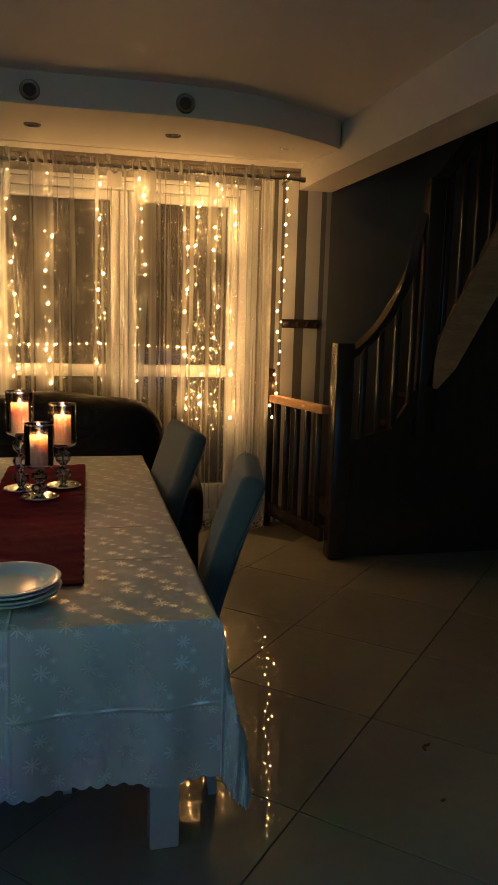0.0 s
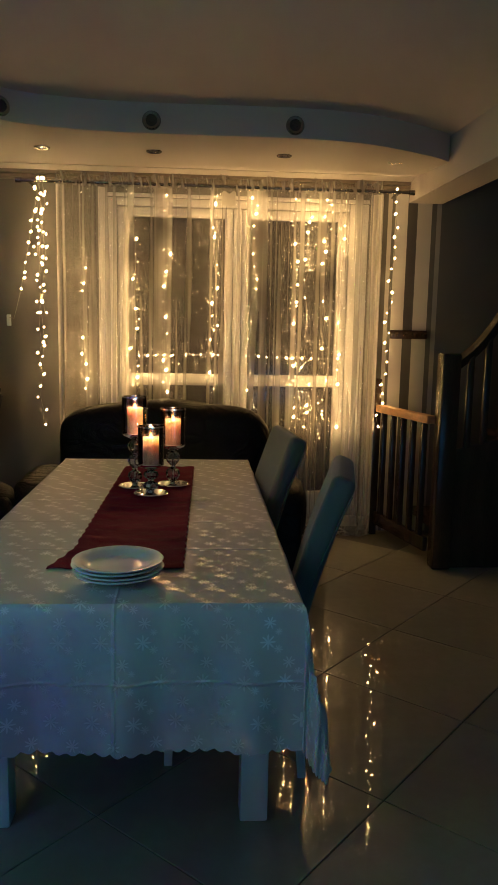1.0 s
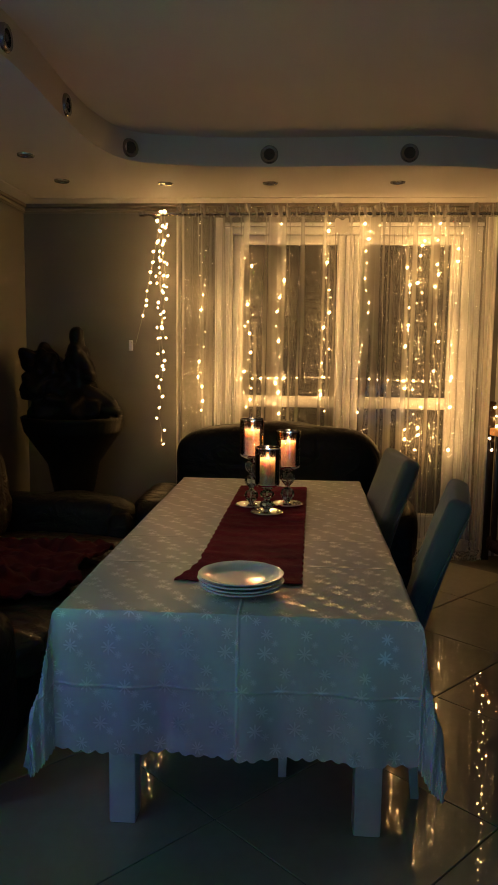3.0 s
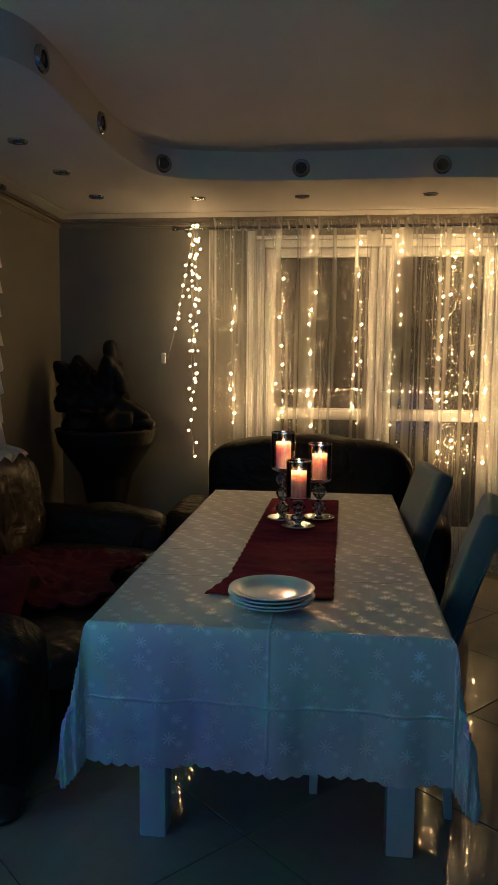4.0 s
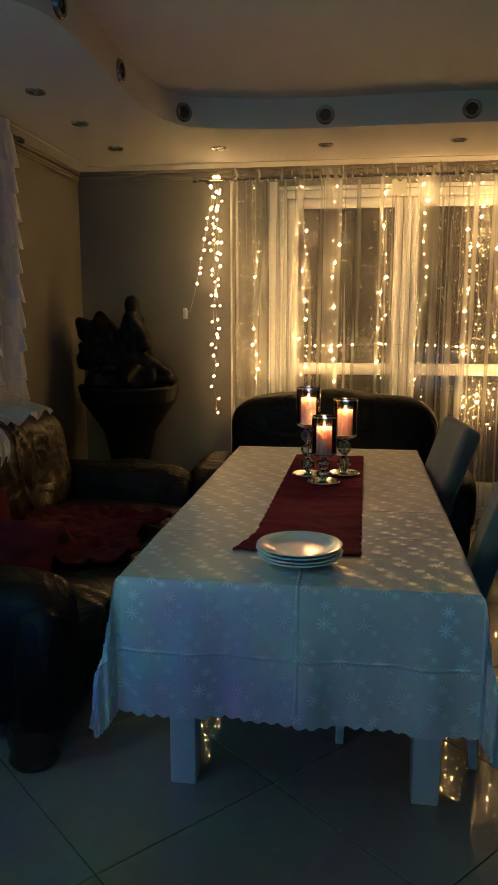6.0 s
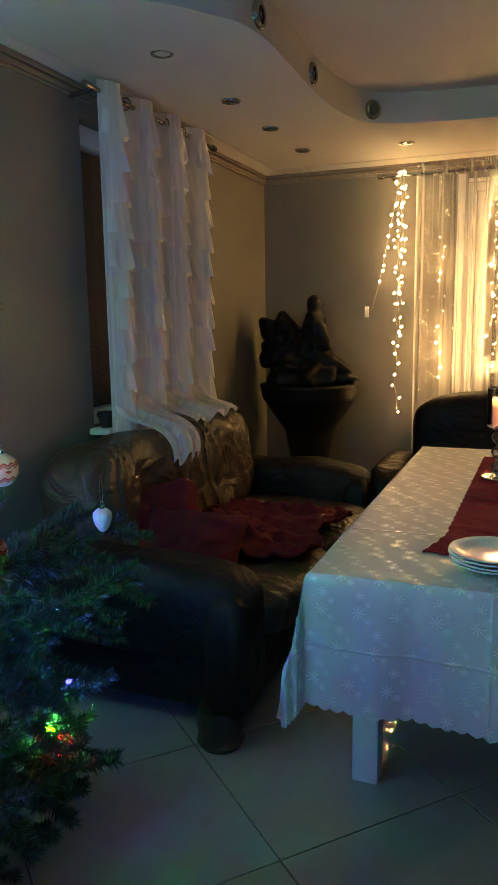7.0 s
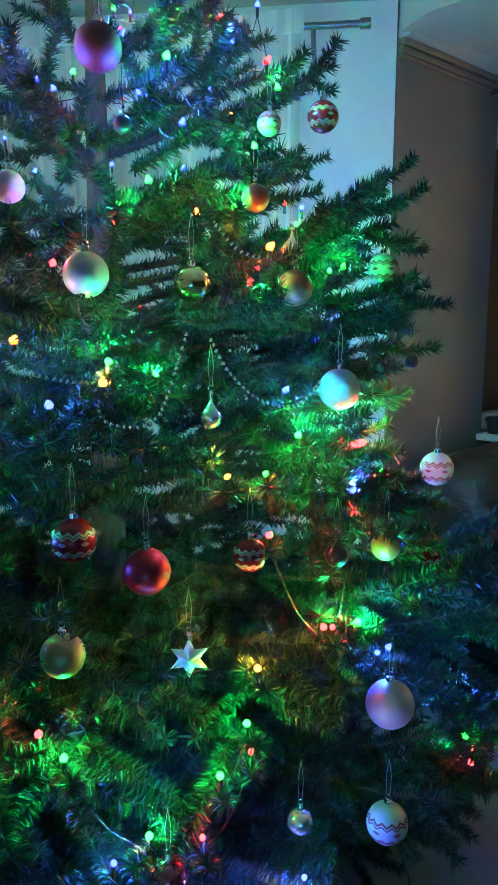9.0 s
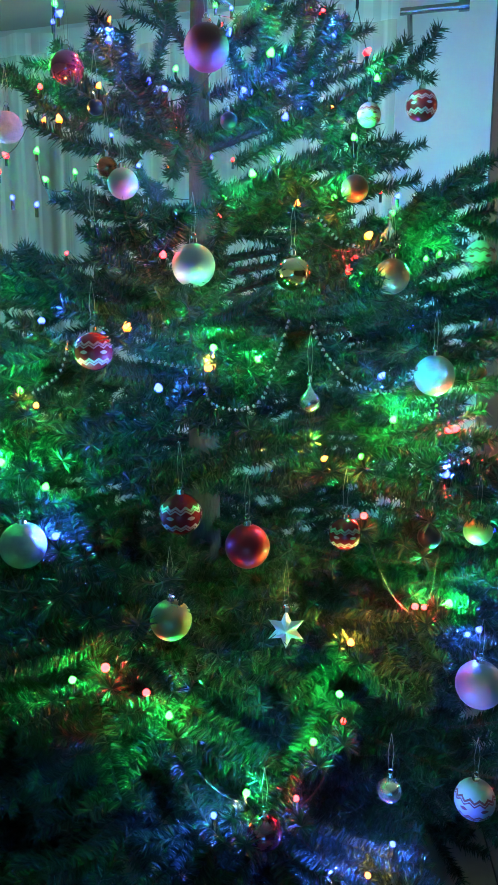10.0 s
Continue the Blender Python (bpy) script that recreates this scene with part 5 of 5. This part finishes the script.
for nm, vv, ff, mat in (("needles", np.concatenate(verts).tolist(), np.concatenate(tris).tolist(), M["needles"]), ("twig_wood", twig_bm_v, twig_bm_f, M["bark"])):
    me = bpy.data.meshes.new(nm)
    me.from_pydata(vv, [], ff)
    me.materials.append(mat)
    ob = new(nm, me)
    ob.parent = tree
    ob["kind"] = "stuff"

HUES = dict(blue=(0.03, 0.09, 1.0), green=(0.01, 1.0, 0.16), red=(1.0, 0.02, 0.03), amber=(1.0, 0.36, 0.05))
spread = random.Random(9)
for colour, (rgb, power, places) in LED.items():
    t = thing("fairy_lights", (0, 0, 0), "string of %s LED fairy lights wound through the tree" % colour, "fairy lights", "tree lights")
    mesh = bulb_mesh_of(glow(colour + "_led", [0.002 + 0.998 * c for c in rgb], 7.0), 0.0056, glow(colour + "_led_tip", [0.013 + 0.987 * c for c in rgb], 12.0))
    spots = list(places)
    more = 44 if colour in ("green", "blue") else 20
    for k in range(more):
        z = 0.9 + 1.3 * (k + spread.random()) / more
        az = spread.uniform(0.6, 4.9)
        rho = reach(z) * spread.uniform(0.7, 0.95)
        spots.append((TX + rho * math.cos(az), TY + rho * math.sin(az), z))
    for n, p in enumerate(spots):
        b = bulb_at(p, t, mesh, spread.choice((0.8, 1.0, 1.0, 1.2)))
        lamp("led_glow", "POINT", (p[0], p[1], p[2] + 0.015), power * ((2.2 if p[2] < 0.66 else 2.3 if p[2] < 1.4 and (p[2] > 0.86 or p[1] < -1.45) else 1.2) if n < len(places) else 0.9), HUES[colour], 0.0016)
        holder = part("socket", tube([Vector(p) - Vector((0, 0, 0.022)), Vector(p) - Vector((0, 0, 0.004))], 0.0035, 6), M["green_wire"], t)
    spots.sort(key=lambda p: (round(p[2] * 4), math.atan2(p[1] - TY, p[0] - TX)))
    for a, b in zip(spots, spots[1:]):
        a, b = Vector(a), Vector(b)
        if (a - b).length < 0.22:
            mid = (a + b) / 2 - Vector((0, 0, 0.03 + 0.1 * (a - b).length))
            part("cable", tube(spline([a - Vector((0, 0, 0.02)), mid, b - Vector((0, 0, 0.02))], 4), 0.001, 4), M["green_wire"], t)

# baubles
BALLS = dict(
    red_matte=surface("matte_red_glass", (0.09, 0.004, 0.006), 0.6, 0.0, grain=80, vary=0.08),
    red_gloss=surface("glossy_red_glass", (0.3, 0.014, 0.02), 0.32, 0.35, grain=30, vary=0.04, bump=0.01),
    plum=surface("mirrored_plum_glass", (0.4, 0.10, 0.18), 0.08, 0.9, grain=30, vary=0.1, bump=0.02),
    mint=surface("glittered_pale_glass", (0.31, 0.34, 0.34), 0.4, 0.3, grain=900, vary=0.3, bump=0.8),
    copper=surface("copper_glass", (0.5, 0.2, 0.08), 0.12, 0.9, grain=40),
    navy=surface("dark_navy_glass", (0.012, 0.014, 0.03), 0.3, 0.2, grain=40),
    pearl=surface("pearl_white_glass", (0.32, 0.31, 0.31), 0.4, 0.1, grain=40, vary=0.04, bump=0.02),
    gold_glass=surface("mirrored_gold_glass", (0.75, 0.62, 0.3), 0.06, 1.0, grain=30, vary=0.1, bump=0.03),
    bronze=surface("matte_bronze_glass", (0.22, 0.11, 0.06), 0.35, 0.6, grain=60),
    gold=surface("satin_gold_glass", (0.36, 0.29, 0.12), 0.32, 0.6, grain=60),
    clear=surface("silvered_glass", (0.7, 0.72, 0.72), 0.1, 0.9, grain=60, bump=0.1),
    drop=surface("silvered_drop_glass", (0.72, 0.74, 0.74), 0.1, 0.9, grain=60, bump=0.1),
    star=surface("frosted_silver_star", (0.7, 0.7, 0.68), 0.35, 0.75, grain=500, vary=0.15, bump=0.4),
    cone=surface("white_glazed_cone", (0.7, 0.7, 0.7), 0.3, grain=60),
    red_pattern=band_pattern("red_glass_white_print", (0.24, 0.012, 0.018), (0.4, 0.24, 0.23)),
    white_pattern=band_pattern("white_glass_red_print", (0.34, 0.33, 0.32), (0.2, 0.035, 0.035), 0.3, 0.1),
)
WORDS = dict(red_matte="matte red", red_gloss="glossy red", plum="mirrored plum", mint="glittery pale silver", copper="small copper", navy="small dark navy",
             pearl="pearly white", gold_glass="mirrored gold", bronze="matte bronze", gold="satin gold", clear="silvered", drop="silver teardrop",
             star="frosted silver star-shaped", cone="white cone-shaped", red_pattern="red white-patterned", white_pattern="white red-patterned")


def bauble(kind, x, y, z, r):
    t = thing("tree_ornament" if kind in ("star", "drop", "cone") else "bauble", (x, y, z), "%s ornament hanging from the fir tree" % WORDS[kind], "ornament",
              "tree ornaments", turn=(hash_turn(x, y)))
    top = r
    if kind == "star":
        bm = bmesh.new()
        c0, c1 = bm.verts.new((0, 0, r * 0.32)), bm.verts.new((0, 0, -r * 0.32))
        ring = [bm.verts.new(((r if k % 2 == 0 else r * 0.5) * math.cos(math.pi * k / 6), (r if k % 2 == 0 else r * 0.5) * math.sin(math.pi * k / 6), 0)) for k in range(12)]
        for k in range(12):
            bm.faces.new((ring[k], ring[(k + 1) % 12], c0))
            bm.faces.new((ring[(k + 1) % 12], ring[k], c1))
        bmesh.ops.transform(bm, matrix=Matrix.Rotation(math.pi / 2, 4, "X") @ Matrix.Rotation(math.pi / 6, 4, "Z"), verts=bm.verts)
        finish("body", bm, BALLS[kind], t, smooth=False)
    else:
        if kind == "drop":
            prof = [(0, -1), (0.5, -0.87), (0.87, -0.5), (1, 0), (0.85, 0.5), (0.5, 0.95), (0.2, 1.4), (0.06, 2.0), (0, 2.1)]
            top = 2.0 * r
        elif kind == "cone":
            prof = [(0, -1.5), (0.35, -1.3), (0.75, -0.7), (1, 0.1), (0.95, 0.6), (0.6, 0.95), (0, 1.05)]
        else:
            prof = [(math.sin(math.pi * k / 16), -math.cos(math.pi * k / 16)) for k in range(17)]
            prof[0], prof[-1] = (0, -1), (0, 1)
        ob = part("body", lathe(prof, 28), BALLS[kind], t)
        ob.scale = (r, r, r)
    cap = part("cap", lathe([(0.0, top * 0.97), (0.2 * r, top * 0.96), (0.2 * r, top + 0.006), (0.12 * r, top + 0.008), (0, top + 0.008)], 14), M["chrome"], t)
    loop = [(0.004 * math.cos(a), 0, top + 0.012 + 0.004 * math.sin(a)) for a in (k * math.pi / 4 for k in range(9))]
    part("loop", tube(loop, 0.0007, 5), M["chrome"], cap)
    for s in (-1, 1):
        part("thread", tube([(s * 0.002, 0, top + 0.014), (s * 0.004, 0, top + 0.045), (0, 0, top + 0.075)], 0.0004, 4), M["wire"], t)


def hash_turn(x, y):
    return -90 + math.degrees(math.atan2(-1.976 - y, -0.058 - x)) + 180


for row in (
    ("red_matte", -1.154, -1.276, 1.838, 0.037), ("plum", -1.322, -1.447, 1.819, 0.028), ("mint", -1.419, -1.522, 1.732, 0.027),
    ("copper", -1.187, -1.443, 1.640, 0.016), ("navy", -1.175, -1.477, 1.530, 0.015), ("navy", -1.248, -1.432, 1.743, 0.013),
    ("navy", -1.094, -1.273, 1.714, 0.014), ("pearl", -1.052, -1.368, 1.484, 0.033), ("red_pattern", -1.116, -1.509, 1.355, 0.030),
    ("gold_glass", -0.980, -1.231, 1.474, 0.028), ("red_pattern", -1.132, -0.782, 1.819, 0.031), ("white_pattern", -1.063, -0.994, 1.757, 0.021),
    ("white_pattern", -1.031, -0.705, 1.523, 0.032), ("mint", -0.905, -0.976, 1.306, 0.035),
):
    bauble(*row)
for row in (
    ("bronze", -0.958, -1.033, 1.473, 0.030), ("bronze", -1.009, -1.075, 1.618, 0.023), ("red_pattern", -0.963, -1.450, 1.124, 0.031),
    ("red_gloss", -0.906, -1.371, 1.075, 0.033), ("gold", -0.880, -1.516, 1.006, 0.028), ("star", -0.852, -1.340, 0.956, 0.030),
    ("red_pattern", -0.848, -1.231, 1.083, 0.025), ("navy", -0.819, -1.073, 1.056, 0.019), ("gold", -0.826, -0.938, 1.041, 0.025),
    ("pearl", -0.747, -1.018, 0.814, 0.039), ("white_pattern", -0.703, -1.074, 0.655, 0.032), ("clear", -0.737, -1.233, 0.717, 0.018),
    ("plum", -0.799, -1.418, 0.692, 0.025), ("drop", -0.917, -1.246, 1.278, 0.016),
):
    bauble(*row)
for row in (
    ("drop", -0.974, -1.025, 1.530, 0.020), ("mint", -1.120, -1.632, 1.069, 0.035), ("bronze", -0.948, -0.806, 1.300, 0.020),
    ("pearl", -1.162, -1.429, 1.613, 0.024), ("red_pattern", -0.859, -0.771, 0.994, 0.035), ("white_pattern", -0.938, -0.625, 1.118, 0.035),
    ("navy", -0.980, -0.669, 1.340, 0.015), ("cone", -0.779, -0.505, 0.997, 0.021), ("mint", -0.940, -0.522, 0.812, 0.027),
    ("red_pattern", -1.062, -0.640, 1.435, 0.028),
):
    bauble(*row)

# bead garlands


def garland(points):
    pts = spline(points, 14)
    bm = bmesh.new()
    walked = 0.0
    last = pts[0]
    for a, b in zip(pts, pts[1:]):
        walked += (b - a).length
        if walked > 0.0075:
            bmesh.ops.create_icosphere(bm, subdivisions=1, radius=0.0038, matrix=Matrix.Translation(b))
            walked = 0.0
    tagged(finish("bead_garland", bm, M["chrome"]), "silver bead garland draped over the fir branches", "garland", kind="stuff")


garland([(-0.91, -1.44, 1.32), (-0.91, -1.43, 1.29), (-0.89, -1.40, 1.28), (-0.87, -1.38, 1.29), (-0.88, -1.35, 1.32), (-0.89, -1.31, 1.40)])
garland([(-0.88, -1.28, 1.40), (-0.85, -1.27, 1.35), (-0.83, -1.23, 1.31), (-0.81, -1.18, 1.30), (-0.81, -1.13, 1.33)])
garland([(-0.98, -1.50, 1.35), (-0.94, -1.46, 1.34), (-0.93, -1.44, 1.34)])
garland([(-0.93, -1.23, 1.56), (-0.91, -1.20, 1.52), (-0.90, -1.16, 1.51)])
garland([(-1.06, -1.57, 1.38), (-1.05, -1.59, 1.33), (-1.08, -1.62, 1.30)])

# ---- floor ----
floor = finish("floor", slab((-5.4, -4.7, -0.12), (4.4, 3.6, -0.004)), M["grout"], smooth=False)
tagged(floor, "polished beige stone tile floor laid diagonally", "floor", kind="structure")
SIDE, TURN = 0.605, radians(47.5)
bm = box((SIDE - 0.004, SIDE - 0.004, 0.012), (0, 0, -0.006), 0.0015, 1)
tile_mesh = bpy.data.meshes.new("tile")
bm.to_mesh(tile_mesh)
bm.free()
tile_mesh.materials.append(M["tile"])
ca, sa = math.cos(TURN), math.sin(TURN)
for i in range(-14, 14):
    for j in range(-14, 14):
        u, v = (i + 0.5) * SIDE, (j + 0.5) * SIDE
        x, y = 0.771 + u * ca - v * sa, 0.303 + u * sa + v * ca
        if -4.2 < x < 3.2 and -3.6 < y < 3.1 and x - y * 0.8 > -3.0:
            ob = new("tile", tile_mesh)
            ob.parent = floor
            ob.matrix_local = Matrix.Translation((x, y, rng.uniform(-0.0004, 0.0004))) @ Matrix.Rotation(TURN, 4, "Z")
